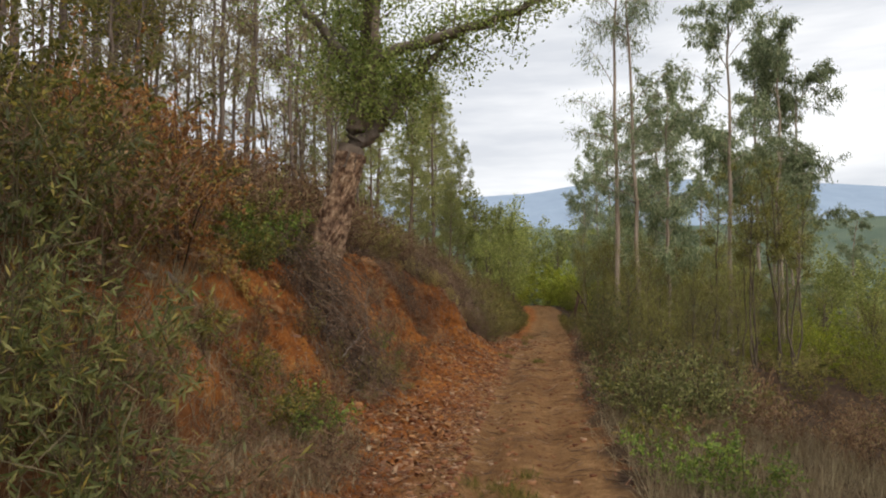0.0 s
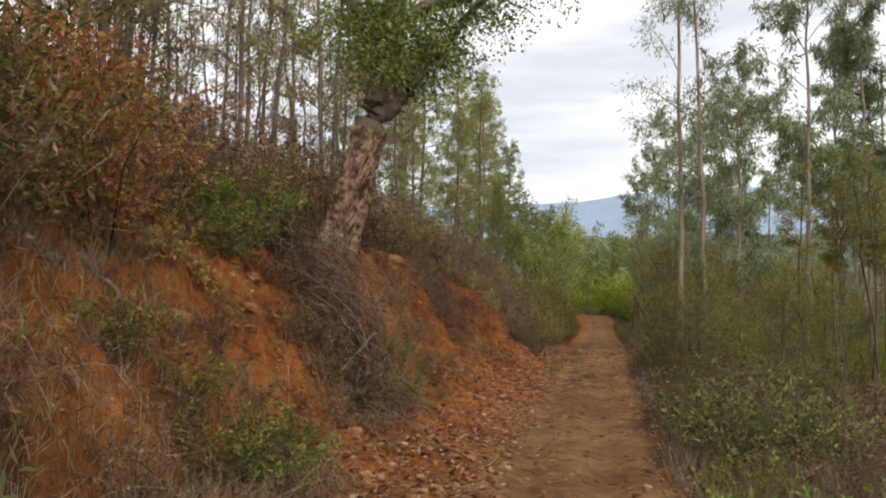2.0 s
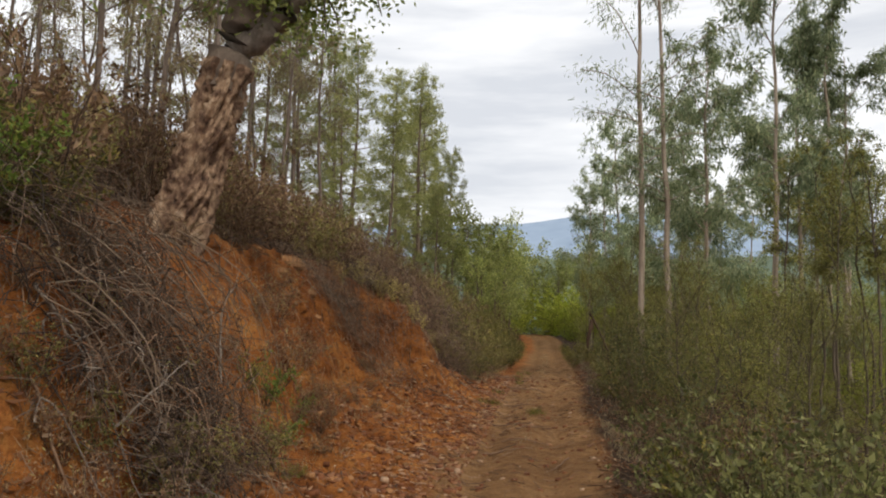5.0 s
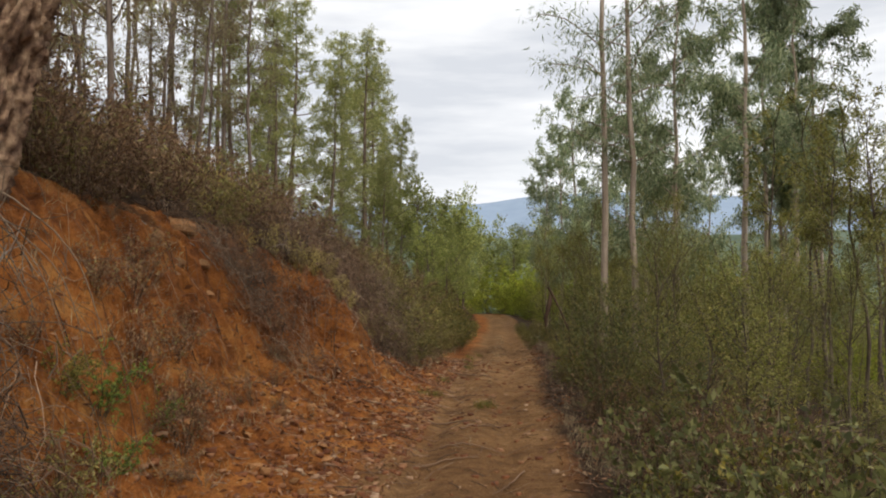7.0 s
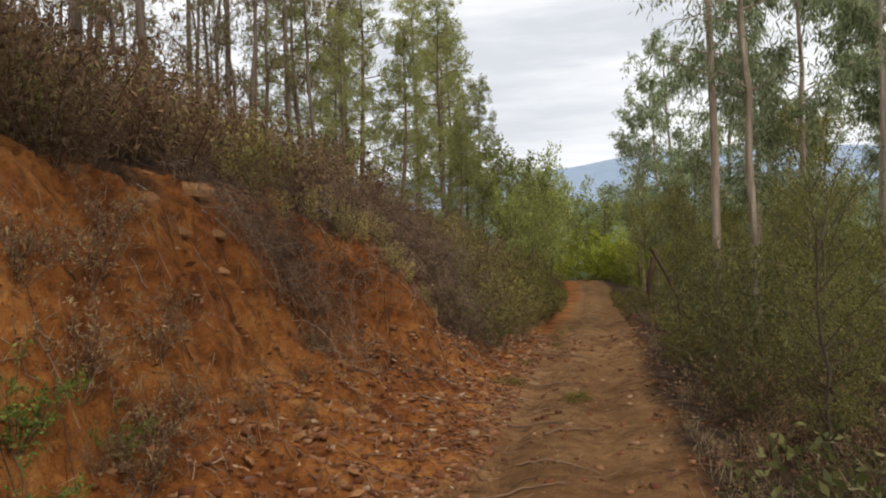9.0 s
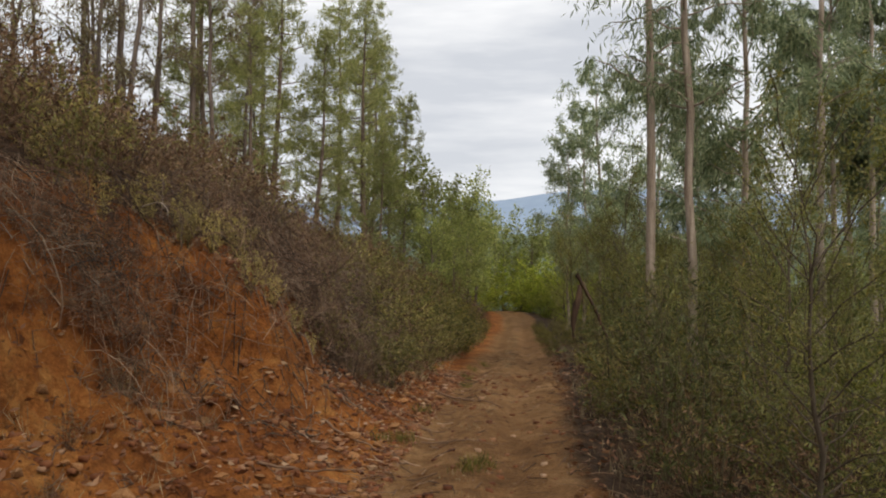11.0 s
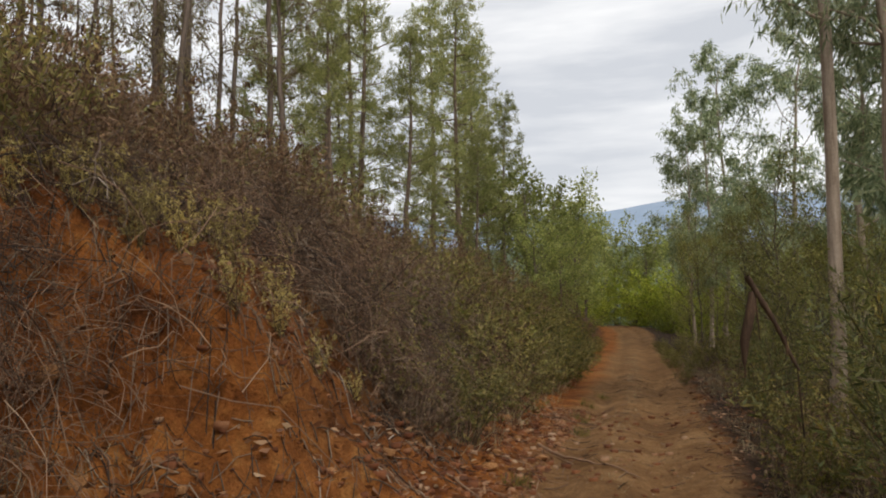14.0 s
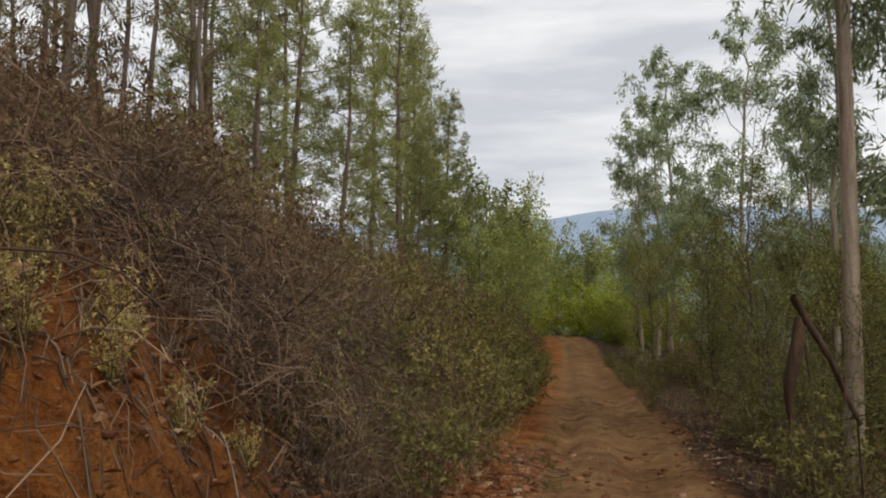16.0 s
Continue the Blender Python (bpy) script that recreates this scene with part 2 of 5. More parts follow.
M_OAKLEAF = leaf_material("cork_oak_leaves", [(0.0, (0.112, 0.148, 0.040)), (0.6, (0.252, 0.300, 0.078)), (1.0, (0.43, 0.45, 0.15))], 0.5)
M_STRAW = leaf_material("straw_grass", [(0.0, (0.16, 0.115, 0.065)), (0.6, (0.30, 0.225, 0.13)), (1.0, (0.42, 0.35, 0.20))], 0.2)
M_PALESPRIG = leaf_material("pale_sprigs", [(0.0, (0.33, 0.255, 0.078)), (0.6, (0.53, 0.415, 0.138)), (1.0, (0.68, 0.56, 0.225))], 0.3)
M_LITTER = leaf_material("fallen_leaves", [(0.0, (0.111, 0.040, 0.016)), (0.5, (0.231, 0.098, 0.042)), (0.9, (0.359, 0.188, 0.090)), (1.0, (0.513, 0.361, 0.216))], 0.05)
M_GRAVEL = leaf_material("gravel_clods", [(0.0, (0.130, 0.043, 0.017)), (0.5, (0.270, 0.098, 0.038)), (0.85, (0.380, 0.187, 0.090)), (1.0, (0.520, 0.340, 0.210))], 0.0, 0.95)
M_FARTREE = leaf_material("light_green_leaves", [(0.0, (0.180, 0.206, 0.060)), (0.6, (0.315, 0.345, 0.10)), (1.0, (0.48, 0.47, 0.155))], 0.6)
# both hills glow faintly; the far one's blue is painted haze
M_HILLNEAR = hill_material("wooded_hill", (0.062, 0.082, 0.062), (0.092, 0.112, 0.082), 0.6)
M_HILLFAR = hill_material("hazy_far_hill", (0.155, 0.195, 0.25), (0.175, 0.215, 0.27), 0.85)


# ---- mesh helpers ----
def mesh_from(name, v, f, smooth=True):
    v, f = np.asarray(v, dtype=np.float32), np.asarray(f, dtype=np.int32)
    me = bpy.data.meshes.new(name)
    me.vertices.add(len(v))
    me.vertices.foreach_set("co", v.ravel())
    me.loops.add(f.size)
    me.loops.foreach_set("vertex_index", f.ravel())
    me.polygons.add(len(f))
    me.polygons.foreach_set("loop_start", np.arange(0, f.size, f.shape[1], dtype=np.int32))
    me.update(calc_edges=True)
    if smooth:
        me.polygons.foreach_set("use_smooth", np.ones(len(f), dtype=bool))
    return me


def part(name, vf, mat, parent=None, label="", smooth=True):
    me = mesh_from(name, vf[0], vf[1], smooth)
    me.materials.append(mat)
    ob = new(name, me)
    ob.parent = parent
    if label:
        tagged(ob, label)
    return ob


def joined(*pieces):
    vs, fs, k = [], [], 0
    for v, f in pieces:
        vs.append(v)
        fs.append(f + k)
        k += len(v)
    return np.concatenate(vs), np.concatenate(fs)


def unit(a):
    return a / np.maximum(np.linalg.norm(a, axis=-1, keepdims=True), 1e-9)


def tubes(p, r, sides=4):
    """Tapered tubes round the polylines p (n, k, 3) with radii r (n, k)."""
    n, k, _ = p.shape
    t = unit(np.gradient(p, axis=1))
    ref = np.where(np.abs(t[..., 2:3]) > 0.9, np.array([1.0, 0, 0]), np.array([0, 0, 1.0]))
    a = unit(np.cross(t, ref))
    b = np.cross(t, a)
    ang = np.arange(sides) * 2 * np.pi / sides
    v = p[:, :, None] + r[:, :, None, None] * (np.cos(ang)[:, None] * a[:, :, None] + np.sin(ang)[:, None] * b[:, :, None])
    i, j, s = np.meshgrid(np.arange(n), np.arange(k - 1), np.arange(sides), indexing="ij")
    s2 = (s + 1) % sides
    base = i * k * sides
    f = np.stack([base + j * sides + s, base + j * sides + s2, base + (j + 1) * sides + s2, base + (j + 1) * sides + s], -1)
    return v.reshape(-1, 3), f.reshape(-1, 4)


def leaf_quads(c, axis, length, width, rng, fold=0.25):
    n = len(c)
    side = unit(np.cross(axis, rng.normal(size=(n, 3))))
    nor = np.cross(side, axis)
    length, width = np.broadcast_to(length, n)[:, None], np.broadcast_to(width, n)[:, None]
    mid = c + axis * length * 0.45 + nor * width * fold
    v = np.stack([c, mid + side * width / 2, c + axis * length, mid - side * width / 2], 1)
    return v.reshape(-1, 3), np.arange(4 * n).reshape(-1, 4)


def curve_points(start, end, k, rng, wobble, sag=0.0):
    """Polylines from start to end (n, 3) with k points, wavering, bowed up by sag."""
    s = np.linspace(0, 1, k)[None, :, None]
    p = start[:, None] * (1 - s) + end[:, None] * s
    w = rng.normal(size=(len(start), k, 3)) * wobble
    w[:, 0] = 0
    w = np.cumsum(w, 1) / np.sqrt(k)
    p = p + w
    p[..., 2] += sag * np.sin(np.pi * s[..., 0])
    return p


def on_lines(p, i, s):
    """Points at the fraction s along the polylines with the numbers i."""
    k = p.shape[1]
    x = s * (k - 1)
    a = np.minimum(x.astype(int), k - 2)
    w = (x - a)[:, None]
    return p[i, a] * (1 - w) + p[i, a + 1] * w


def hash_noise(x, y, seed=0):
    def h(i, j):
        q = np.sin(i * 127.1 + j * 311.7 + seed * 74.7) * 43758.5453
        return q - np.floor(q)
    i, j = np.floor(x), np.floor(y)
    u, v = x - i, y - j
    u, v = u * u * (3 - 2 * u), v * v * (3 - 2 * v)
    return (h(i, j) * (1 - u) + h(i + 1, j) * u) * (1 - v) + (h(i, j + 1) * (1 - u) + h(i + 1, j + 1) * u) * v


def fbm(x, y, scale, octaves=4, seed=0):
    s, a, t = 0, 1.0, 0
    for o in range(octaves):
        s = s + a * (hash_noise(x * scale + 17 * o, y * scale - 9 * o, seed + o) - 0.5)
        t += a
        a *= 0.5
        scale *= 2.1
    return s / t * 2


# ---- the lie of the land ----
def centre(y):
    return np.interp(y, [-60, -5, 0, 7, 10.6, 14.3, 17.5, 21.2, 24, 28.5, 35, 42, 50, 58, 64, 72, 85, 200],
                     [-5, -0.75, -0.25, 0.62, 1.05, 1.45, 1.95, 2.5, 2.92, 3.7, 4.65, 5.5, 6.65, 7.6, 8.0, 7.4, 4.0, -50])


def road_z(y):
    return np.interp(y, [-60, 0, 4, 8.6, 12, 15, 18, 24, 28, 35, 42, 50, 59, 67, 90, 200],
                     [1.5, -0.87, -1.08, -1.3, -1.41, -1.43, -1.38, -1.3, -1.38, -1.58, -1.71, -1.74, -1.68, -1.62, -2.6, -9])


def land(x, y):
    """Height of the ground, with the track, the cut bank on its uphill side and the falling slope below."""
    x, y = np.asarray(x, dtype=float), np.asarray(y, dtype=float)
    c, rz = centre(y), road_z(y)
    d = c - x
    ys = [0, 9, 14.6, 18, 20.1, 20.5, 21.2, 22.2, 24, 27, 40]
    toe = np.interp(y, ys, [2.6, 2.75, 2.65, 2.9, 2.75, 1.85, 1.85, 2.15, 2.2, 2.1, 1.9])
    top = np.interp(y, ys, [3.7, 3.75, 3.6, 3.95, 3.7, 2.5, 2.6, 3.1, 3.3, 3.4, 3.2])
    toe_h = np.interp(y, ys, [0.4, 0.45, 0.4, 0.7, 0.85, 0.7, 0.6, 0.5, 0.4, 0.25, 0.2])
    top_h = np.interp(y, [0, 9, 14.6, 20.1, 20.5, 22, 24, 28, 40, 60], [2.0, 2.15, 2.6, 2.3, 1.85, 1.95, 2.0, 1.7, 1.4, 1.2])
    wob = fbm(x * 0 + 3, y, 0.55, 4, 5) * 0.22
    toe, top = toe + wob, top + wob * 0.8
    apron0 = np.interp(y, [0, 5, 12, 17, 20, 24, 30], [1.05, 1.05, 0.95, 0.75, 0.75, 0.95, 1.0])
    s_ap = np.clip((d - apron0) / np.maximum(toe - apron0, 0.1), 0, 1)
    s_st = np.clip((d - toe) / (top - toe), 0, 1)
    up = np.clip(d - top, 0, 26)
    left = toe_h * s_ap ** 1.3 + (top_h - toe_h) * (s_st ** 0.8) + 0.49 * up - 0.005 * up ** 2
    fall = np.clip(-d - 1.2, 0, None)
    right = -0.10 * fall - 0.10 * np.clip(fall - 4, 0, None)
    right = np.where(fall > 500, -60, np.maximum(right, -60))
    near_r = 0.06 * np.exp(-((-d - 1.25) / 0.3) ** 2)
    z = rz + np.where(d > 0, left, right + near_r)
    # ruts of the track
    z = z - 0.085 * np.exp(-((d - 0.42) / 0.2) ** 2) - 0.085 * np.exp(-((d + 0.45) / 0.22) ** 2)
    rough = np.clip(np.abs(d) - 0.9, 0, 1)
    steep = s_ap * (1 - np.clip((d - top - 0.6) / 1.0, 0, 1))
    z = z + fbm(x, y, 1.1, 4, 2) * (0.015 + 0.10 * rough) + fbm(x, y, 5.0, 3, 8) * (0.012 + 0.03 * rough)
    ridge = 1 - np.abs(fbm(x * 0.9, y * 1.4, 1.7, 4, 11))
    crag = 1 - np.abs(fbm(x * 1.2, y * 1.0, 4.5, 3, 15))
    z = z + steep * ((ridge - 0.75) * 0.46 + (crag - 0.75) * 0.26)
    far = np.clip((np.hypot(x, y - 20) - 90) / 300, 0, 1)
    return z * (1 - far) + far * (-45 + 10 * fbm(x, y, 0.004, 3, 21))


def spaced(near_a, near_b, step, far_a, far_b, growth=1.18):
    out = list(np.arange(near_a, near_b, step))
    s, v = step, near_b
    while v < far_b:
        out.append(v)
        s *= growth
        v += s
    out.append(far_b)
    s, v = step, near_a
    while v > far_a:
        s *= growth
        v -= s
        out.insert(0, max(v, far_a))
    return np.array(out)


def build_ground():
    dd = spaced(-2.0, 5.4, 0.06, -3500, 3500)
    yy = spaced(4.0, 27.0, 0.065, -3500, 3500, 1.12)
    g_d, g_y = np.meshgrid(dd, yy)
    blend = np.clip((np.abs(g_y - 20) - 60) / 100, 0, 1)
    x = centre(g_y) * (1 - blend) - g_d
    z = land(x, g_y)
    v = np.stack([x, g_y, z], -1).reshape(-1, 3)
    r, c = g_d.shape
    i, j = np.meshgrid(np.arange(r - 1), np.arange(c - 1), indexing="ij")
    f = np.stack([i * c + j, (i + 1) * c + j, (i + 1) * c + j + 1, i * c + j + 1], -1).reshape(-1, 4)
    ob = part("ground", (v, f), M_GROUND)
    d, y = (centre(g_y) - x).ravel(), g_y.ravel()
    n = fbm(x.ravel(), y, 1.3, 4, 31)
    half_l = np.interp(y, [0, 10, 20, 26, 40], [1.3, 1.2, 0.9, 1.0, 0.9])
    track = np.clip((half_l + 0.3 * n - d) / 0.35, 0, 1) * np.clip((1.4 + 0.25 * n + d) / 0.3, 0, 1)
    hill = np.clip((d - 4.2 + 0.9 * n) / 0.8, 0, 1)
    below = np.clip((-d - 0.98 + 0.25 * n) / 0.25, 0, 1)
    early = np.clip((7.3 - y + n) / 1.5, 0, 1) * np.clip((d - 1.5) / 0.5, 0, 1) * 0.7
    late = np.clip((y - 20.4 + 1.5 * n) / 3.0, 0, 1) * np.clip((d - 1.3) / 0.5, 0, 1) * 0.85
    litter = np.clip(np.maximum.reduce([hill, below, early, late]), 0, 1)
    for key, val in (("track", track), ("litter", litter)):
        at = ob.data.attributes.new(key, "FLOAT", "POINT")
        at.data.foreach_set("value", val.astype(np.float32))
    return tagged(ob, "red clay track with a cut earth bank and sloping woodland floor", "ground", kind="structure")


build_ground()


def build_hill(name, mat, dist, a0, a1, height, seed, label):
    ang = np.radians(np.linspace(a0, a1, 260))
    prof = height(np.degrees(ang)) + fbm(np.degrees(ang), ang * 0, 0.18, 5, seed) * dist * 0.004
    rows = []
    for s in np.linspace(0, 1, 14):
        r = dist * (1 - 0.35 * (1 - s))
        bump = fbm(np.degrees(ang) * 1.5, ang * 0 + s * 9, 0.3, 4, seed + 3) * dist * 0.012 * np.sin(np.pi * s)
        rows.append(np.stack([np.sin(ang) * (r + bump * 6), np.cos(ang) * (r + bump * 6), -60 + (prof + 60) * s ** 0.8 + bump], -1))
    rows.append(np.stack([np.sin(ang) * dist * 1.3, np.cos(ang) * dist * 1.3, prof * 0 - 80], -1))
    v = np.stack(rows)
    r, c, _ = v.shape
    i, j = np.meshgrid(np.arange(r - 1), np.arange(c - 1), indexing="ij")
    f = np.stack([i * c + j, i * c + j + 1, (i + 1) * c + j + 1, (i + 1) * c + j], -1).reshape(-1, 4)
    return tagged(part(name, (v.reshape(-1, 3), f), mat), label, "hill", kind="structure")


build_hill("backdrop_far", M_HILLFAR, 2900, -80, 110, lambda a: 2900 * np.interp(a, [-80, -10, 0, 2, 6, 9, 14, 18, 25, 30, 34, 50, 110], [.09, .11, .117, .118, .1185, .126, .132, .133, .121, .111, .105, .11, .09]), 3, "wooded mountain ridge across the valley, haze painted in as blue")
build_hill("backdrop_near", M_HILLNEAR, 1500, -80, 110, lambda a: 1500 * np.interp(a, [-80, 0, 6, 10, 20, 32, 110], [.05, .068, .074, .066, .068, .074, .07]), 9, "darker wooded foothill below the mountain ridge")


# ---- kinds of plants ----
def shrub(name, seed, height, radius, stems, twigs, leaves, leaf_len, leaf_w, leaf_mat, stem_mat, label, category="shrub", group="", upright=0.4, stem_r=0.012, spread=1.0, low=0.14, twig_len=0.3, droop=0.0):
    """A shrub at the origin: many stems from one root, twigs along them, leaves along the twigs."""
    rng = np.random.default_rng(seed)
    top = new(name)
    a, q = rng.uniform(0, 2 * np.pi, stems), np.sqrt(rng.uniform(0.02, 1, stems))
    tip = np.stack([np.cos(a) * q * radius, np.sin(a) * q * radius, height * (1 - 0.45 * q ** 2) * rng.uniform(0.65, 1.05, stems)], -1)
    base = tip * np.array([0.12, 0.12, 0]) * spread + np.array([0, 0, -0.12])
    st = curve_points(base, tip, 6, rng, height * 0.035, height * 0.06)
    pieces = [tubes(st, stem_r * rng.uniform(0.6, 1.2, (stems, 1)) * np.linspace(1, 0.3, 6)[None], 3)]
    n = stems * twigs
    i = np.repeat(np.arange(stems), twigs)
    s = rng.uniform(low, 1, n)
    p0 = on_lines(st, i, s)
    out = unit(np.stack([p0[:, 0], p0[:, 1], np.zeros(n)], -1) + rng.normal(size=(n, 3)) * 0.25)
    dirn = unit(out * (1 - upright) + np.array([0, 0, 1]) * upright + rng.normal(size=(n, 3)) * 0.5)
    tl = twig_len * height * rng.uniform(0.4, 1.1, (n, 1))
    tw = curve_points(p0, p0 + dirn * tl, 4, rng, 0.03 * height, -droop * height * 0.1)
    pieces.append(leaf_quads(p0, dirn, tl[:, 0], stem_r * 0.9, rng, 0.6))
    tagged(part("branching", joined(*pieces), stem_mat, top), kind="stuff")
    if leaves:
        m = n * leaves
        k = np.repeat(np.arange(n), leaves)
        lp = on_lines(tw, k, rng.uniform(0.15, 1, m))
        ax = unit(dirn[k] * 0.5 + rng.normal(size=(m, 3)) * 0.7 + np.array([0, 0, 0.25 - droop]))
        ln = leaf_len * rng.uniform(0.6, 1.25, m)
        part("foliage", leaf_quads(lp, ax, ln, ln * (leaf_w / leaf_len), rng), leaf_mat, top)
    return tagged(top, label, category, group)


def tree(name, seed, height, r0, crown_from, crown_r, limbs, twigs, leaves, leaf_len, leaf_w, leaf_mat, bark, label, group="", lean=(0, 0), droop=0.7, limb_up=0.45, taper=0.35, category="tree", wobble=0.03, cluster=0.35, split=True, twig_r=0.005):
    """A tree at the origin: trunk, limbs, twigs and a crown of single leaves in clusters."""
    rng = np.random.default_rng(seed)
    top = new(name)
    tr = curve_points(np.array([[0, 0, -0.3]]), np.array([[lean[0], lean[1], height]]), 12, rng, height * wobble)
    tr[:, 0, :2] = 0
    rr = r0 * (taper * 0.4 + (1 - taper * 0.4) * (1 - np.linspace(0, 1, 12)) ** 0.8)
    rr[0] *= 1.35
    part("trunk", tubes(tr, rr[None], 9), bark, top)
    s = crown_from + (1 - crown_from) * np.sort(rng.uniform(0, 1, limbs)) * 0.95
    p0 = on_lines(tr, np.zeros(limbs, int), s)
    rel = (s - crown_from) / (1 - crown_from)
    prof = np.clip(np.sin(np.pi * np.clip(0.18 + 0.74 * rel, 0, 1)) ** 0.7, 0.3, 1)
    a = rng.uniform(0, 2 * np.pi, limbs) + np.arange(limbs) * 2.4
    ln = crown_r * prof * rng.uniform(0.6, 1.1, limbs)
    end = p0 + np.stack([np.cos(a) * ln, np.sin(a) * ln, ln * limb_up * (1 + 2.5 * rel ** 2) * rng.uniform(0.5, 1.4, limbs) + 0.06 * crown_r * rel], -1)
    lb = curve_points(p0, end, 6, rng, crown_r * 0.07, crown_r * 0.05)
    lr = (r0 * 0.24 * (1.15 - s))[:, None] * np.linspace(1, 0.3, 6)[None] + 0.006
    if split:
        for q in range(limbs):
            part("limb", tubes(lb[q:q + 1], lr[q:q + 1], 5), bark, top)
    else:
        tagged(part("branching", tubes(lb, lr, 5), bark, top), kind="stuff")
    n = limbs * twigs
    i = np.repeat(np.arange(limbs), twigs)
    q0 = on_lines(lb, i, rng.uniform(0.3, 1, n))
    dirn = unit(rng.normal(size=(n, 3)) + unit(end - p0)[i] * 0.7 - np.array([0, 0, droop * 0.6]))
    tw = curve_points(q0, q0 + dirn * crown_r * 0.34 * (0.25 + prof[i] ** 1.5)[:, None] * rng.uniform(0.4, 1.1, (n, 1)), 4, rng, 0.04 * crown_r, 0)
    m = n * leaves
    k = np.repeat(np.arange(n), leaves)
    lp = on_lines(tw, k, rng.uniform(0.1, 1, m)) + rng.normal(size=(m, 3)) * crown_r * cluster * 0.2 * (0.3 + prof[i][k])[:, None]
    ax = unit(rng.normal(size=(m, 3)) * 0.6 + np.array([0, 0, -droop]) + dirn[k] * 0.3)
    le = leaf_len * rng.uniform(0.6, 1.25, m)
    crown = part("crown", leaf_quads(lp, ax, le, le * leaf_w / leaf_len, rng), leaf_mat, top)
    tagged(part("twig_growth", leaf_quads(q0, unit(tw[:, 3] - q0), np.linalg.norm(tw[:, 3] - q0, axis=1), twig_r * 2.5, rng, 0.6), bark, crown), kind="stuff")
    return tagged(top, label, category, group)


def pine(name, seed, height, r0, crown_from, crown_r, label, group):
    """A pine: straight trunk, whorls of rising limbs, tufts of needles."""
    rng = np.random.default_rng(seed)
    top = new(name)
    tr = curve_points(np.array([[0, 0, -0.3]]), np.array([[0.2, 0.1, height]]), 10, rng, height * 0.012)
    part("trunk", tubes(tr, (r0 * np.linspace(1.1, 0.12, 10))[None], 8), M_PINEBARK, top)
    limbs = 40
    s = crown_from + (1 - crown_from) * (np.arange(limbs) + rng.uniform(0, 0.6, limbs)) / limbs
    p0 = on_lines(tr, np.zeros(limbs, int), np.clip(s, 0, 0.995))
    a = np.arange(limbs) * 2.4 + rng.uniform(-0.4, 0.4, limbs)
    ln = crown_r * (1.02 - 0.86 * ((s - crown_from) / (1 - crown_from)) ** 1.3) * rng.uniform(0.6, 1.1, limbs)
    end = p0 + np.stack([np.cos(a) * ln, np.sin(a) * ln, ln * rng.uniform(0.15, 0.5, limbs)], -1)
    lb = curve_points(p0, end, 5, rng, 0.06, -0.1)
    for q in range(limbs):
        part("limb", tubes(lb[q:q + 1], np.linspace(0.03, 0.01, 5)[None], 4), M_PINEBARK, top)
    tufts = 15
    i = np.repeat(np.arange(limbs), tufts)
    n = len(i)
    p = on_lines(lb, i, rng.uniform(0.3, 1, n) ** 0.7) + rng.normal(size=(n, 3)) * 0.22
    need = 20
    k = np.repeat(np.arange(n), need)
    m = len(k)
    ax = unit(rng.normal(size=(m, 3)) * 0.75 + np.array([0, 0, 0.55]) + unit(end - p0)[i][k] * 0.4)
    part("crown", leaf_quads(p[k] + rng.normal(size=(m, 3)) * 0.07, ax, 0.22 * rng.uniform(0.7, 1.3, m), 0.034, rng, 0.1), M_PINE, top)
    return tagged(top, label, "tree", group)


def put(ob, x, y, scale=1.0, turn=0.0, dz=0.0, tilt=0.0, taller=1.0):
    """Stand a copy of a thing on the ground; tilt leans it downhill, towards the track."""
    z = float(land(x, y)) + dz
    m = pose(x, y, z, 0, tilt, 0) @ pose(0, 0, 0, 0, 0, turn) @ Matrix.Diagonal((scale, scale, scale * taller, 1))
    return copy_thing(ob, m)


def discard(ob):
    for o in (*ob.children_recursive, ob):
        bpy.data.objects.remove(o)


def heap(name, seed, n, spread, height, length, mat, label, group, thick=1.0):
    """A tangle of dead brushwood: curved sticks lying over one another."""
    rng = np.random.default_rng(seed)
    c = rng.normal(size=(n, 3)) * np.array([spread, spread, height * 0.45])
    c[:, 2] = np.abs(c[:, 2])
    d = unit(rng.normal(size=(n, 3)) * np.array([1, 1, 0.45]))
    ln = length * rng.uniform(0.35, 1.1, (n, 1))
    p = curve_points(c - d * ln / 2, c + d * ln / 2, 5, rng, 0.10 * length, 0.12 * length)
    p[..., 2] = np.maximum(p[..., 2], -0.05)
    top = tagged(part(name, tubes(p, thick * rng.uniform(0.002, 0.0055, (n, 1)) * np.linspace(1, 0.5, 5)[None], 3), mat), label, "brushwood", group, "stuff")
    return top


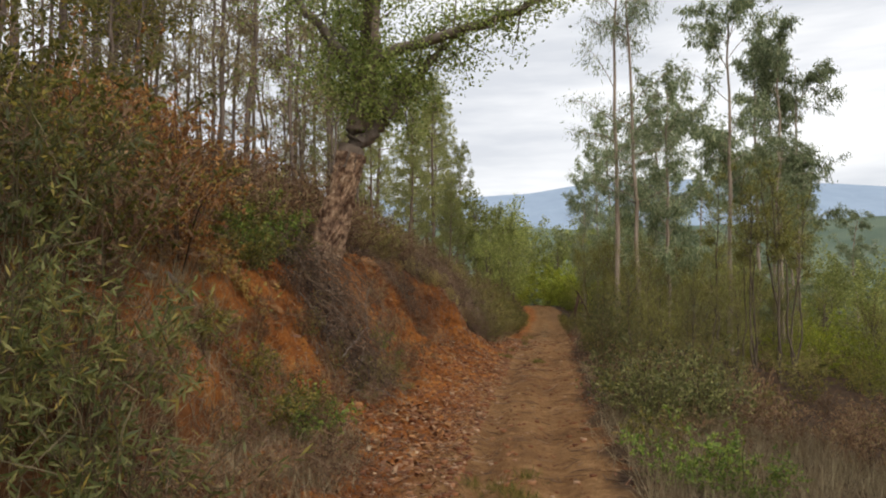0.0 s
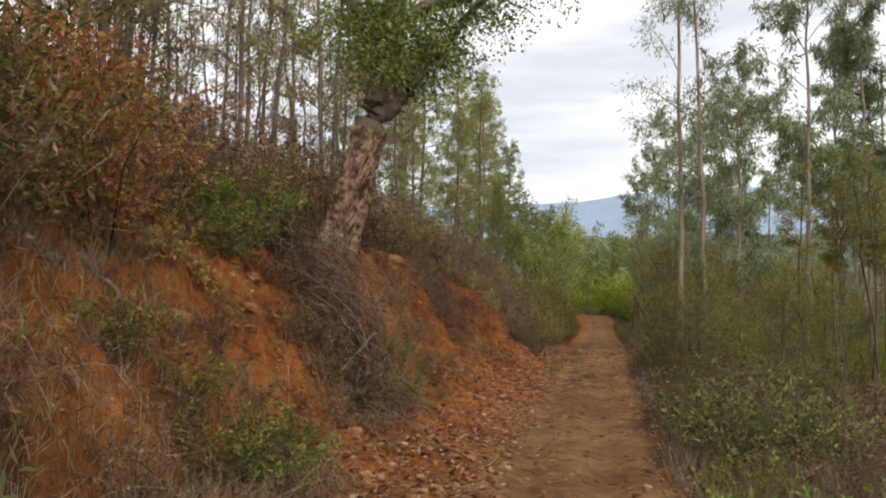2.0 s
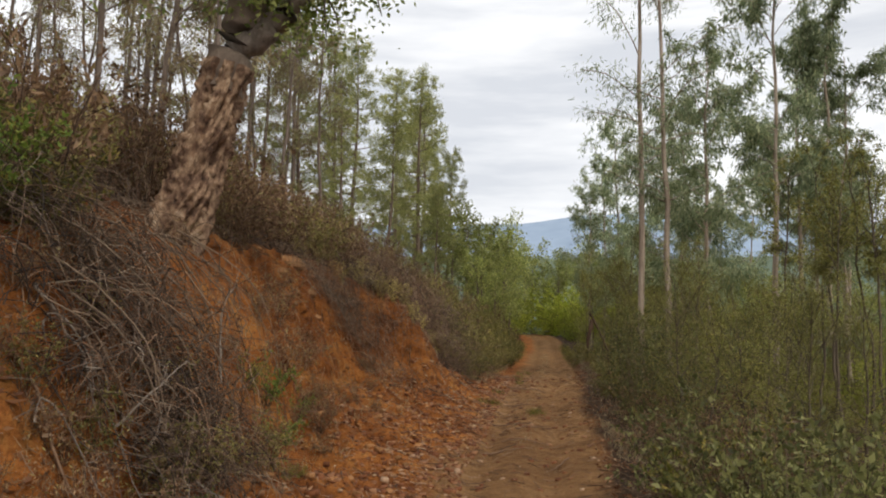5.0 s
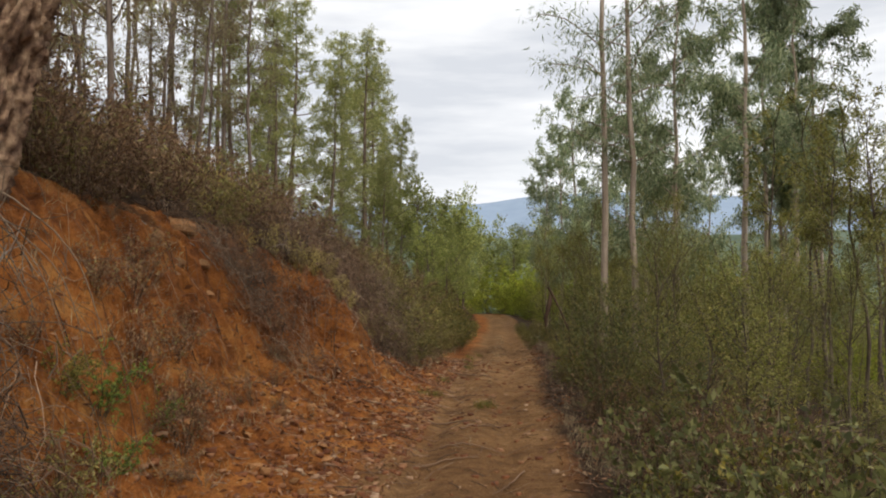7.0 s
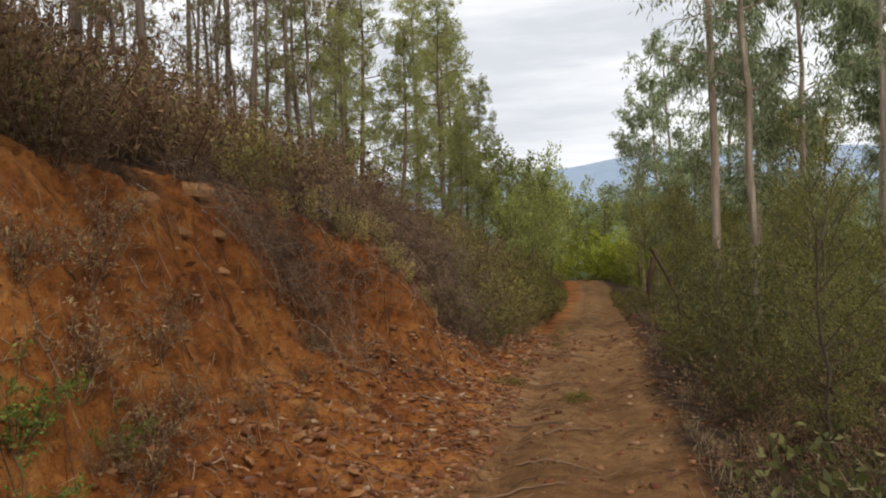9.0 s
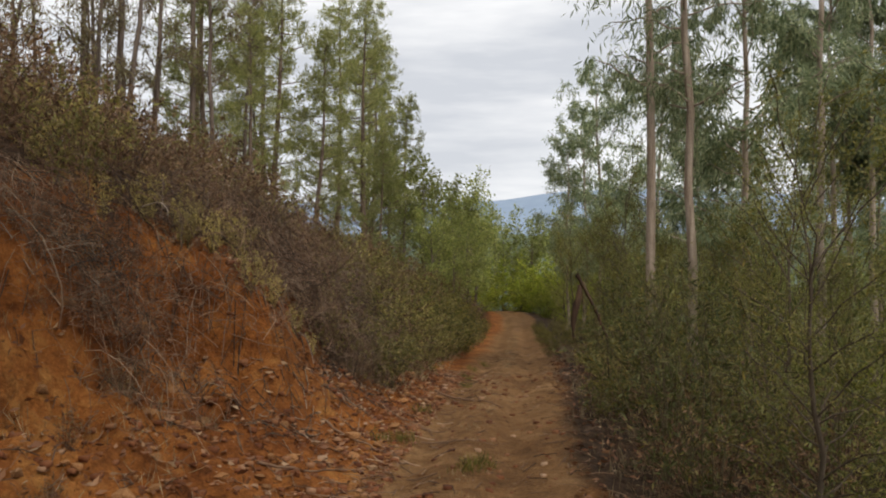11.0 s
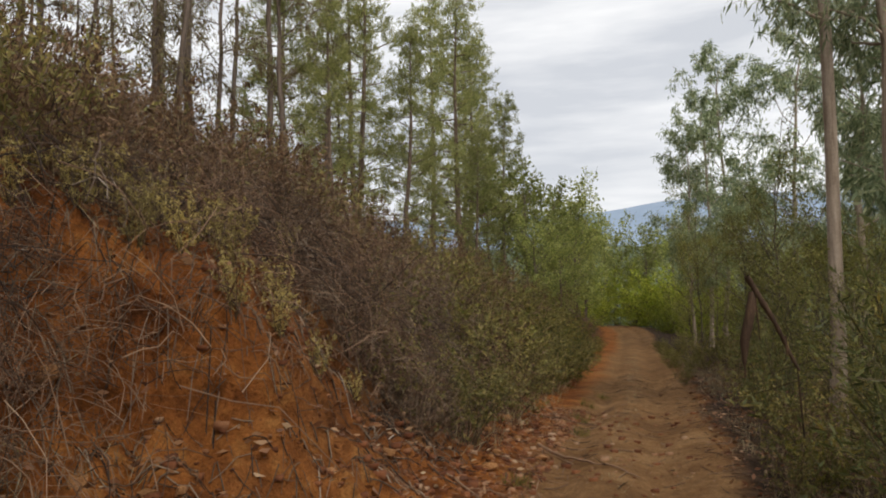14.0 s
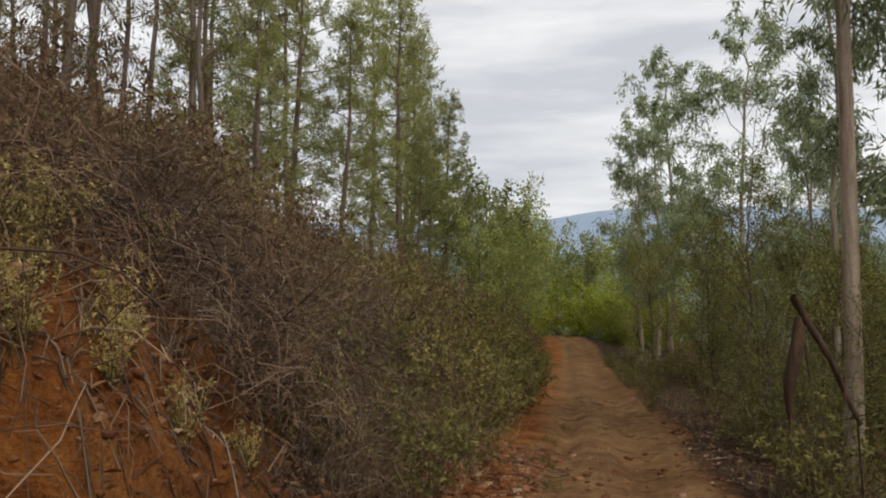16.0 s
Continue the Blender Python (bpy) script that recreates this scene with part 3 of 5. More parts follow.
# ---- the cork oak on the edge of the bank ----
def cork_oak():
    rng = np.random.default_rng(11)
    top = new("cork_oak")
    top.matrix_basis = pose(-2.33, 14.6, float(land(-2.33, 14.6)) - 0.1)
    # rugged corky trunk
    k, sides = 110, 96
    s = np.linspace(0, 1, k)
    path = np.stack([-0.26 + 0.70 * s ** 0.85 + 0.05 * np.sin(3 * s), 0.0 * s, 2.35 * s - 0.25], -1)
    rad = 0.238 + 0.2 * np.exp(-s * 6) + 0.03 * np.exp(-((s - 0.97) / 0.05) ** 2)
    v, f = tubes(path[None], rad[None], sides)
    ang = np.tile(np.arange(sides) * 2 * np.pi / sides, k)
    hh = np.repeat(s, sides) * 2.35
    cx = np.repeat(path, sides, axis=0)
    out = unit(v - cx)
    ca, sa = np.cos(ang), np.sin(ang)
    swirl = hh * 0.35
    fur = 1 - np.abs(fbm(ca * 3.2 + 7 + swirl, sa * 3.2 + hh * 2.0, 1.3, 4, 41))
    plate = 1 - np.abs(fbm(ca * 7 + 3, sa * 7 + hh * 4.5, 1.2, 3, 43))
    lump = fbm(ca * 1.3, sa * 1.3 + hh * 1.6, 1.0, 2, 47)
    v = v + out * ((fur - 0.78) * 0.26 + (plate - 0.75) * 0.10 + lump * 0.06)[:, None]
    part("trunk", (v, f), M_OAKBARK, top, "furrowed pale cork bark")
    # stripped upper trunk and the two main forks
    def limb(pts, radii, mat, name, sides=14, label=""):
        p = np.array(pts, dtype=float)
        t = np.linspace(0, 1, len(p))
        tt = np.linspace(0, 1, 26)
        q = np.stack([np.interp(tt, t, p[:, c]) for c in range(3)], -1)
        for _ in range(4):
            q[1:-1] = (q[:-2] + 2 * q[1:-1] + q[2:]) / 4
        q[1:-1] += rng.normal(size=(24, 3)) * 0.025
        v, f = tubes(q[None], np.interp(tt, t, radii)[None], sides)
        return part(name, (v, f), mat, top, label), q
    main, main_q = limb([(0.36, 0, 1.75), (0.5, 0, 2.4), (0.75, 0.05, 3.1), (0.85, 0.1, 4.2), (0.8, 0.3, 6.2), (0.7, 0.3, 8)], [0.27, 0.255, 0.22, 0.19, 0.14, 0.06], M_OAKBARE, "upper_trunk", 18, "smooth brown stripped upper trunk")
    lines = [main_q]
    for pts, radii in (
        ([(0.5, 0, 2.25), (0.95, 0.05, 2.6), (1.35, 0.1, 3.2), (1.9, 0.2, 3.9), (2.6, 0.1, 4.6)], [0.16, 0.15, 0.12, 0.08, 0.03]),
        ([(0.8, 0.1, 4.0), (1.5, 0, 4.2), (2.4, -0.3, 4.42), (3.4, -0.6, 4.62), (4.3, -0.8, 4.95), (5.4, -0.9, 5.15)], [0.13, 0.115, 0.10, 0.08, 0.06, 0.02]),
        ([(0.75, 0.1, 3.5), (0.2, -0.1, 4.2), (-0.5, -0.2, 5.0), (-1.2, -0.1, 6.1)], [0.13, 0.11, 0.08, 0.03]),
        ([(0.8, 0.2, 5.2), (1.2, 0.9, 6.2), (1.6, 1.4, 7.2)], [0.1, 0.08, 0.03]),
        ([(0.8, 0.2, 3.6), (0.6, 1.0, 4.6), (0.4, 1.7, 5.6)], [0.1, 0.08, 0.03]),
        ([(0.8, 0.0, 4.4), (0.9, -0.9, 5.2), (1.0, -1.6, 6.0)], [0.09, 0.07, 0.03]),
    ):
        lines.append(limb(pts, radii, M_OAKLIMB, "limb", 10)[1])
    # side branches, twigs, leaves
    lines = np.stack(lines)
    n = 210
    i = rng.choice(len(lines), n, p=[0.22, 0.25, 0.15, 0.15, 0.08, 0.08, 0.07])
    t = rng.uniform(0.35, 1, n)
    p0 = on_lines(lines, i, t)
    dirn = unit(rng.normal(size=(n, 3)) * 0.9 + np.array([0, 0, 0.15]))
    br = curve_points(p0, p0 + dirn * rng.uniform(0.4, 1.1, (n, 1)), 5, rng, 0.12, 0.05)
    tagged(part("branching", tubes(br, np.linspace(0.022, 0.006, 5)[None] * np.ones((n, 1)), 4), M_OAKLIMB, top), kind="stuff")
    # low leafy tuft round the fork
    low = np.stack([rng.normal(0.5, 0.75, 90), rng.normal(-0.3, 0.45, 90), rng.normal(3.6, 0.42, 90)], -1)
    ends = np.concatenate([br[:, 2], br[:, 4], br[:, 3], low])
    m = len(ends) * 34
    k = np.repeat(np.arange(len(ends)), 34)
    lp = ends[k] + rng.normal(size=(m, 3)) * np.array([0.2, 0.2, 0.16])
    ax = unit(rng.normal(size=(m, 3)) + np.array([0, 0, -0.15]))
    le = 0.08 * rng.uniform(0.6, 1.3, m)
    part("crown", leaf_quads(lp, ax, le, le * 0.55, rng), M_OAKLEAF, top, "dark green small-leaved crown")
    return tagged(top, "old leaning cork oak with furrowed bark on the bank edge", "tree")


cork_oak()


def scattered(kinds, spots, seed, lo=0.75, hi=1.25, sway=2.0):
    """Stand copies of the kinds in turn at the spots (x, y)."""
    rng = np.random.default_rng(seed)
    for x, y in spots:
        put(kinds[rng.integers(len(kinds))], float(x), float(y), float(rng.uniform(lo, hi)), float(rng.uniform(0, 360)), tilt=float(rng.normal() * sway), taller=float(rng.uniform(0.85, 1.15)))


def spots_in(seed, n, y0, y1, d0, d1, gap=0.5, keep=None):
    """Uneven spots between two lines left (positive d) or right of the track's middle."""
    rng = np.random.default_rng(seed)
    out = []
    for _ in range(n * 30):
        y, d = rng.uniform(y0, y1), rng.uniform(d0, d1)
        x = float(centre(y)) - d
        if all((x - a) ** 2 + (y - b) ** 2 > gap ** 2 for a, b in out) and (keep is None or keep(x, y, d)):
            out.append((x, y))
            if len(out) == n:
                break
    return out


# ---- trees below the track ----
EUC_L = "tall slender eucalyptus with pale trunk and drooping grey-green leaves"
euc_big = tree("eucalyptus", 21, 15, 0.098, 0.36, 1.7, 22, 12, 18, 0.2, 0.03, M_EUCLEAF, M_EUCBARK, EUC_L, "eucalyptus below the track", (0.3, 0.2), 0.9, wobble=0.01)
euc_mid = tree("eucalyptus", 22, 12, 0.11, 0.22, 2.0, 24, 8, 44, 0.24, 0.045, M_EUCLEAF, M_EUCBARK, EUC_L, "eucalyptus below the track", (-0.2, 0.1), 0.9, cluster=0.2)
euc_full = tree("eucalyptus", 23, 13, 0.12, 0.22, 2.4, 28, 8, 46, 0.26, 0.055, M_EUCLEAF, M_EUCBARK, EUC_L, "eucalyptus below the track", (0.3, -0.2), 0.85, cluster=0.2)
put(euc_big, 5.88, 25.7, 1.0, 20)
put(euc_big, 6.7, 25.4, 0.94, 140)
euc_tall = tree("eucalyptus", 24, 15.5, 0.12, 0.42, 2.2, 24, 9, 48, 0.25, 0.05, M_EUCLEAF, M_EUCBARK, EUC_L, "eucalyptus below the track", (0.2, 0.2), 0.95, wobble=0.012, cluster=0.2)
put(euc_tall, 11.8, 30.7, 0.98, 0)
put(euc_tall, 15.3, 36.0, 1.0, 100)
put(euc_tall, 16.1, 35.3, 1.04, 300)
put(euc_tall, 17.4, 36.4, 0.96, 30)
put(euc_tall, 16.9, 37.6, 0.9, 190)
put(euc_mid, 18.5, 38.0, 0.8, 50)
discard(euc_tall)
for kind, x, y, k, turn in [(euc_full, 12.0, 53.6, 1.09, 0), (euc_full, 14.9, 52.0, 1.22, 120), (euc_full, 8.9, 48.0, 0.68, 200), (euc_full, 10.2, 50.0, 0.86, 260),
                            (euc_full, 7.9, 25.9, 0.72, 40), (euc_mid, 9.2, 33.0, 0.8, 210), (euc_mid, 13.0, 28.0, 0.7, 30), (euc_full, 12.8, 41.0, 0.68, 300),
                            (euc_full, 18.5, 53.0, 0.9, 80), (euc_full, 22.0, 57.0, 0.95, 150), (euc_mid, 26.0, 46.0, 0.8, 20), (euc_mid, 20.5, 44.0, 1.0, 310), (euc_full, 24.0, 52.0, 0.9, 10)]:
    put(kind, x, y, k, turn)
for o in (euc_big, euc_mid, euc_full):
    discard(o)

ACA_L = "slender young tree with feathery olive-green foliage and thin stems"
sap = [tree("young_tree", 31 + q, 4.6, 0.035, 0.12, 1.2, 24, 9, 14, 0.09, 0.028, M_ACACIA, M_SAPBARK, ACA_L, "young trees below the track", (0.2, 0.1), 0.15, 0.7, category="tree", wobble=0.05, split=False, twig_r=0.003) for q in range(3)]
window = lambda x, y, d: not (y < 22.5 and 0.36 * y < x < 0.54 * y)
scattered(sap, spots_in(5, 54, 15, 40, -9.0, -2.5, 0.72, window), 6, 0.42, 0.64)
scattered(sap, spots_in(7, 26, 13, 42, -20, -7, 1.3, window), 8, 0.55, 0.8)
fine = tree("young_tree", 39, 5.0, 0.045, 0.2, 1.3, 30, 10, 22, 0.065, 0.02, M_ACACIA, M_SAPBARK, "slender tree with fine grey-green foliage beside the track", "", (0.3, 0.1), 0.2, 0.6, split=False, twig_r=0.003)
put(fine, 4.7, 14.2, 0.42, 0)
put(fine, 4.3, 17.2, 0.5, 80)
put(fine, 6.1, 15.6, 0.46, 200)
put(fine, 5.3, 19.7, 0.56, 300)
discard(fine)
pole = tree("young_tree", 38, 6.5, 0.045, 0.62, 0.8, 14, 7, 12, 0.12, 0.03, M_ACACIA, M_SAPBARK, "thin bare-stemmed young tree in a clump below the track", "thin stems below the track", (0.3, 0.2), 0.4, 0.7, split=False)
for q, (x, y) in enumerate([(8.5, 20.6), (8.9, 21.2), (9.2, 20.4), (9.6, 21.5), (8.7, 21.9), (10.2, 21.9), (9.9, 20.8), (9.3, 22.2), (10.6, 22.6), (7.9, 21.6)]):
    put(pole, x, y, 0.75 + 0.05 * (q % 4), 77 * q, tilt=(q % 3) * 3 - 3)
discard(pole)
lance = [shrub("young_eucalyptus", 145 + q, 2.1, 0.75, 12, 9, 11, 0.085, 0.017, M_WILLOW, M_STEM, "young eucalyptus with narrow olive-green leaves and thin stems", "shrub", "young eucalyptus below the track", 0.45, 0.009, low=0.15) for q in range(2)]
for q, (x, y, s) in enumerate([(4.1, 19.4, 0.9), (4.5, 20.4, 1.05), (4.0, 18.2, 0.8), (4.9, 21.6, 1.1), (5.0, 19.0, 1.1), (4.6, 17.6, 0.9), (5.6, 20.3, 1.2), (5.4, 22.6, 1.1), (4.9, 24.4, 0.8), (5.2, 26.4, 0.8), (5.9, 28.0, 0.9)]):
    put(lance[q % 2], x, y, s, 61 * q)
for o in lance:
    discard(o)
for q, (x, y, k) in enumerate([(6.9, 10.2, 0.5), (8.0, 12.3, 0.55), (7.5, 11.2, 0.5), (8.8, 13.8, 0.55), (5.6, 9.2, 0.36)]):
    put(sap[q % 3], x, y, k, 83 * q)
scattered(sap, [(7.6, 35.0), (8.4, 37.5), (9.4, 36.2), (10.3, 38.4), (8.9, 40.2), (7.9, 42.0), (11.2, 36.8), (10.0, 42.5), (9.0, 44.5), (12.4, 39.0), (11.6, 43.5), (8.2, 33.0), (9.6, 34.2), (13.6, 37.0), (10.8, 34.0), (12.2, 34.6), (7.0, 32.0), (8.6, 46.0)], 9, 0.72, 0.95)
for o in sap:
    discard(o)

# ---- trees above the track ----
STAND_L = "thin dry eucalyptus trunk with sparse hanging leaves"
stand = [tree("eucalyptus", 51 + q, 13, 0.075 + 0.02 * q, 0.22, 1.6, 17, 7, 13, 0.24, 0.05, M_DRYEUC, M_DARKBARK, STAND_L, "eucalyptus stand on the slope", (0.5 - 0.4 * q, 0.3), 0.8, wobble=0.02) for q in range(3)]
scattered(stand, [(-6.9, 24.9), (-6.2, 20.3), (-6.6, 33.9), (-7.4, 34.6), (-8.0, 27.0), (-5.2, 24.0)], 12, 0.9, 1.1)
scattered(stand, spots_in(13, 38, 17, 44, 8.5, 26, 1.3), 14, 0.6, 1.1)
scattered(stand, spots_in(65, 16, 20, 44, 14, 30, 1.2), 66, 0.6, 1.0, 4)
scattered(stand, spots_in(15, 12, 9, 20, 6.5, 15, 1.1), 16, 0.5, 1.0, 4)
for o in stand:
    discard(o)

PINE_L = "yellow-green pine with straight dark trunk on the slope"
pines = [pine("pine", 61 + q, 11.5, 0.13, 0.12, 2.7, PINE_L, "pines on the slope") for q in range(3)]
for q, (x, y, s) in enumerate([(-2.2, 40.5, 0.72), (-4.2, 41.8, 0.98), (-5.8, 48.0, 1.1), (-6.2, 39.7, 0.92), (-0.85, 46.8, 1.08), (0.6, 52.5, 0.82), (-1.2, 54.7, 1.1), (-2.7, 51.0, 1.12), (-3.8, 37.0, 0.62), (-8.4, 46.0, 1.1), (0.1, 43.0, 0.52), (-1.7, 58.0, 1.1)]):
    put(pines[q % 3], x, y, s, 70 * q)
for o in pines:
    discard(o)

# ---- far trees round the bend ----
FAR_L = "rounded green broadleaf tree beyond the bend of the track"
far = [tree("broadleaf_tree", 71 + q, 6.0, 0.12, 0.15, 2.4, 20, 7, 18, 0.22, 0.12, M_FARTREE, M_DARKBARK, FAR_L, "trees beyond the bend", (0, 0), 0.1, 0.6) for q in range(2)]
for q, (x, y, s) in enumerate([(1.9, 49.5, 0.8), (3.0, 50.5, 0.78), (1.0, 47.0, 0.66), (4.0, 53.0, 0.84), (4.7, 56.5, 0.9), (2.6, 46.0, 0.55), (3.4, 47.5, 0.52), (5.4, 60.0, 0.85), (0.2, 49.0, 0.75), (4.2, 50.5, 0.6), (3.2, 43.5, 0.42), (2.2, 42.5, 0.45),
                               (9.2, 78, 1.1), (12.0, 80, 1.2), (11.2, 74, 0.9), (13.6, 76, 1.1), (14.6, 70, 1.0), (16.0, 74, 1.2), (15, 84, 1.4), (18, 78, 1.2), (20, 68, 1.0), (25, 62, 1.0), (30, 56, 1.0), (34, 60, 1.1), (28, 70, 1.2), (22, 76, 1.2), (36, 50, 1.0), (29, 44, 0.9), (24, 40, 0.8), (33, 38, 0.9), (27, 34, 0.8), (18, 31, 0.6), (22, 35, 0.7), (16, 40, 0.6), (6.0, 72, 1.0), (3.5, 66, 0.9), (14, 33, 0.5), (19, 37, 0.65), (21, 31, 0.6), (24, 33.5, 0.7), (12.5, 36.5, 0.5), (26, 38, 0.8), (21, 40, 0.7), (30, 34, 0.8), (18.5, 26, 0.5), (23, 28, 0.6), (28, 29, 0.7), (17.5, 45, 0.7), (22, 47, 0.8), (27, 52, 0.9)]):
    put(far[q % 2], x, y, s, 50 * q)
put(far[0], 6.66, 80.8, 1.0, 40, taller=1.3)
put(far[1], 8.2, 75.9, 0.85, 120, taller=1.3)
for o in far:
    discard(o)
slope_tree = tree("broadleaf_tree", 79, 5.2, 0.10, 0.12, 1.9, 22, 8, 18, 0.13, 0.05, M_OLIVE, M_DARKBARK, "olive-green broadleaf tree on the slope above the bank", "trees above the bank", (0.2, 0), 0.1, 0.6)
for q, (x, y, s) in enumerate([(-5.6, 9.5, 0.8), (-7.0, 11.5, 1.0), (-8.5, 13.5, 1.1), (-6.6, 14.5, 0.8), (-8.0, 17.5, 1.0), (-5.8, 12.6, 0.7), (-9.5, 19.5, 1.1)]):
    put(slope_tree, x, y, s, 71 * q)
discard(slope_tree)

BRIGHT_L = "bright yellow-green leafy bush at the bend of the track"
br = [shrub("bush", 81 + q, 2.6, 1.5, 20, 9, 24, 0.09, 0.045, M_BRIGHT, M_STEM, BRIGHT_L, "bush", "bright bushes at the bend", low=0.03) for q in range(2)]
for q, (x, y, s) in enumerate([(9.0, 65.5, 1.1), (10.2, 66.0, 1.5), (11.4, 65.0, 1.5), (12.4, 63.5, 1.4), (10.4, 62.8, 0.9), (11.2, 61.0, 1.0), (7.0, 69.0, 1.4), (8.4, 70.5, 1.7), (9.8, 70.0, 1.8), (12.0, 68.0, 1.7), (13.4, 65.0, 1.6), (12.6, 60.0, 1.2), (10.0, 58.5, 0.7), (11.0, 57.0, 0.9), (14.5, 62.0, 1.5), (5.6, 66.5, 1.2), (6.2, 64.0, 0.8)]):
    put(br[q % 2], x, y, s, 60 * q)
for q, (x, y, s) in enumerate([(14.0, 28.0, 0.9), (15.5, 31.0, 1.0), (17.0, 29.0, 0.9), (13.2, 31.5, 0.8), (18.5, 33.0, 1.1), (12.2, 26.5, 0.6), (15.0, 25.5, 0.7), (20.0, 30.0, 1.0), (16.5, 35.0, 1.0)]):
    put(br[q % 2], x, y, s, 40 * q)
for o in br:
    discard(o)

# ---- shrubs above the track ----
HEATH_L = "dry reddish-brown heath shrub with fine twigs"
heath = [shrub("heath_shrub", 101 + q, 1.25, 0.75, 18, 7, 8, 0.08, 0.022, M_HEATH, M_TWIGRED, HEATH_L, "shrub", "dry heath on the slope", 0.6, 0.008) for q in range(3)]
dull = [shrub("olive_heath", 111 + q, 1.3, 0.75, 18, 7, 8, 0.075, 0.026, M_HEATHGREEN, M_TWIGRED, "dull olive heath shrub with fine brown twigs", "shrub", "dull green heath", 0.6, 0.008) for q in range(2)]
clear = lambda x, y, d: not (15.2 < y < 19.8 and d < 4.5) and not ((x + 2.33) ** 2 + (y - 14.6) ** 2 < 0.6)
scattered(heath + dull[:1], spots_in(17, 118, 8, 32, 3.9, 10.5, 0.58, clear), 18, 0.7, 1.25)
scattered(heath + dull, spots_in(19, 40, 14, 44, 9, 18, 1.1), 20, 1.2, 1.9)
scattered(dull + heath[:1], spots_in(23, 40, 26, 50, 1.9, 6.5, 0.75), 24, 0.8, 1.3)
scattered(heath, spots_in(25, 16, 3.5, 9, 3.4, 7, 0.7), 26, 0.8, 1.3)

HEAP_L = "tangled heap of dead grey-brown brushwood on the bank"
heaps = [heap("brushwood_heap", 121 + q, 120, 0.38, 0.6, 0.8, (M_TWIG, M_TWIGRED)[q % 2], HEAP_L, "brushwood on the bank") for q in range(4)]
for q, (x, y, s) in enumerate([(-1.75, 12.2, 1.1), (-2.15, 12.5, 1.1), (-1.5, 12.7, 1.0), (-1.9, 11.7, 0.9), (-2.45, 12.0, 1.0), (-1.45, 13.2, 0.9), (-2.0, 13.2, 1.0), (-1.35, 12.1, 0.7), (-2.6, 12.8, 0.9), (-1.7, 12.9, 1.0), (-1.6, 12.4, 0.9), (-1.9, 12.8, 1.0), (-2.2, 12.0, 0.9), (-1.3, 12.7, 0.8)]):
    put(heaps[q % 2], x, y, s * 1.05, 67 * q, 0.1, 42)
for q, (x, y) in enumerate(spots_in(27, 30, 19.2, 27.5, 2.4, 4.4, 0.42)):
    put(heaps[q % 4], x, y, 0.6 + 0.12 * (q % 5), 53 * q, 0.02, 38)
for q, (x, y) in enumerate(spots_in(28, 12, 4.8, 8.6, 1.7, 3.6, 0.5)):
    put(heaps[1 + 2 * (q % 2)], x, y, 0.5 + 0.1 * (q % 4), 53 * q, 0.0, 15)
scattered(dull, [(-1.2, 12.3), (-1.15, 12.9), (-1.5, 11.8), (-1.35, 12.0), (-1.7, 11.4), (-2.1, 12.1), (-1.75, 12.6), (-2.0, 11.0), (-2.5, 12.4), (-2.9, 11.9), (-1.0, 13.4)], 64, 0.3, 0.5)
dark = [heap("brushwood_heap", 126 + q, 60, 0.26, 0.45, 0.7, M_DEADWOOD, "dark tangle of dead roots and branches in the bank", "brushwood on the bank", 1.5) for q in range(2)]
for q, (x, y, s) in enumerate([(-0.85, 21.3, 0.8), (-0.5, 22.0, 0.9), (-1.1, 20.5, 0.9), (-0.2, 22.9, 0.9), (-1.2, 19.7, 0.8), (0.0, 23.6, 0.9), (-0.75, 22.6, 0.8), (-1.55, 12.5, 1.0), (-2.0, 12.1, 1.0), (-1.75, 13.0, 0.9), (-2.3, 12.7, 0.9), (-2.0, 11.4, 0.9), (-1.6, 11.8, 0.9), (-2.4, 11.2, 0.8), (-1.5, 12.1, 0.8), (-1.85, 12.5, 1.1), (-1.45, 12.9, 0.9), (-2.2, 12.2, 1.1), (-2.5, 11.7, 0.9), (0.3, 24.6, 0.8), (-0.55, 21.0, 0.7)]):
    put(dark[q % 2], x, y, s, 59 * q, 0.06, 40)
for o in dark:
    discard(o)
for q, (x, y) in enumerate(spots_in(75, 34, 20.6, 26.5, 1.7, 3.9, 0.36, lambda x, y, d: y > 22.3 or d > 2.8)):
    put(heaps[q % 4], x, y, 0.6 + 0.1 * (q % 5), 47 * q, 0.08, 34)
for q, (x, y) in enumerate(spots_in(76, 10, 18.9, 20.0, 2.9, 3.9, 0.3)):
    put(heaps[q % 4], x, y, 0.45 + 0.08 * (q % 4), 47 * q, 0.05, 40)
put(heaps[0], 0.75, 23.4, 0.9, 10, 0.1, 20)
put(heaps[1], 0.45, 22.7, 0.9, 100, 0.1, 20)
for o in heaps:
    discard(o)
grey = [shrub("dry_bush", 121 + q, 1.0, 0.8, 26, 10, 3, 0.035, 0.014, M_HEATH, M_TWIG, "leafless grey-brown twiggy bush on the bank", "bush", "dry twiggy bushes on the bank", 0.35, 0.006, twig_len=0.4) for q in range(2)]
scattered(grey, spots_in(29, 20, 22.5, 30, 2.2, 4.2, 0.6), 28, 0.6, 1.0, 12)
scattered(grey, spots_in(77, 34, 21.2, 28, 1.6, 4.2, 0.5, lambda x, y, d: y > 22.3 or d > 3.0), 78, 0.5, 0.9, 14)
scattered(heath, spots_in(79, 12, 20.8, 27, 3.0, 4.4, 0.6), 80, 0.5, 0.9, 10)
scattered(heath, spots_in(87, 12, 15.4, 20, 4.7, 7.2, 0.7), 88, 1.1, 1.5, 3)
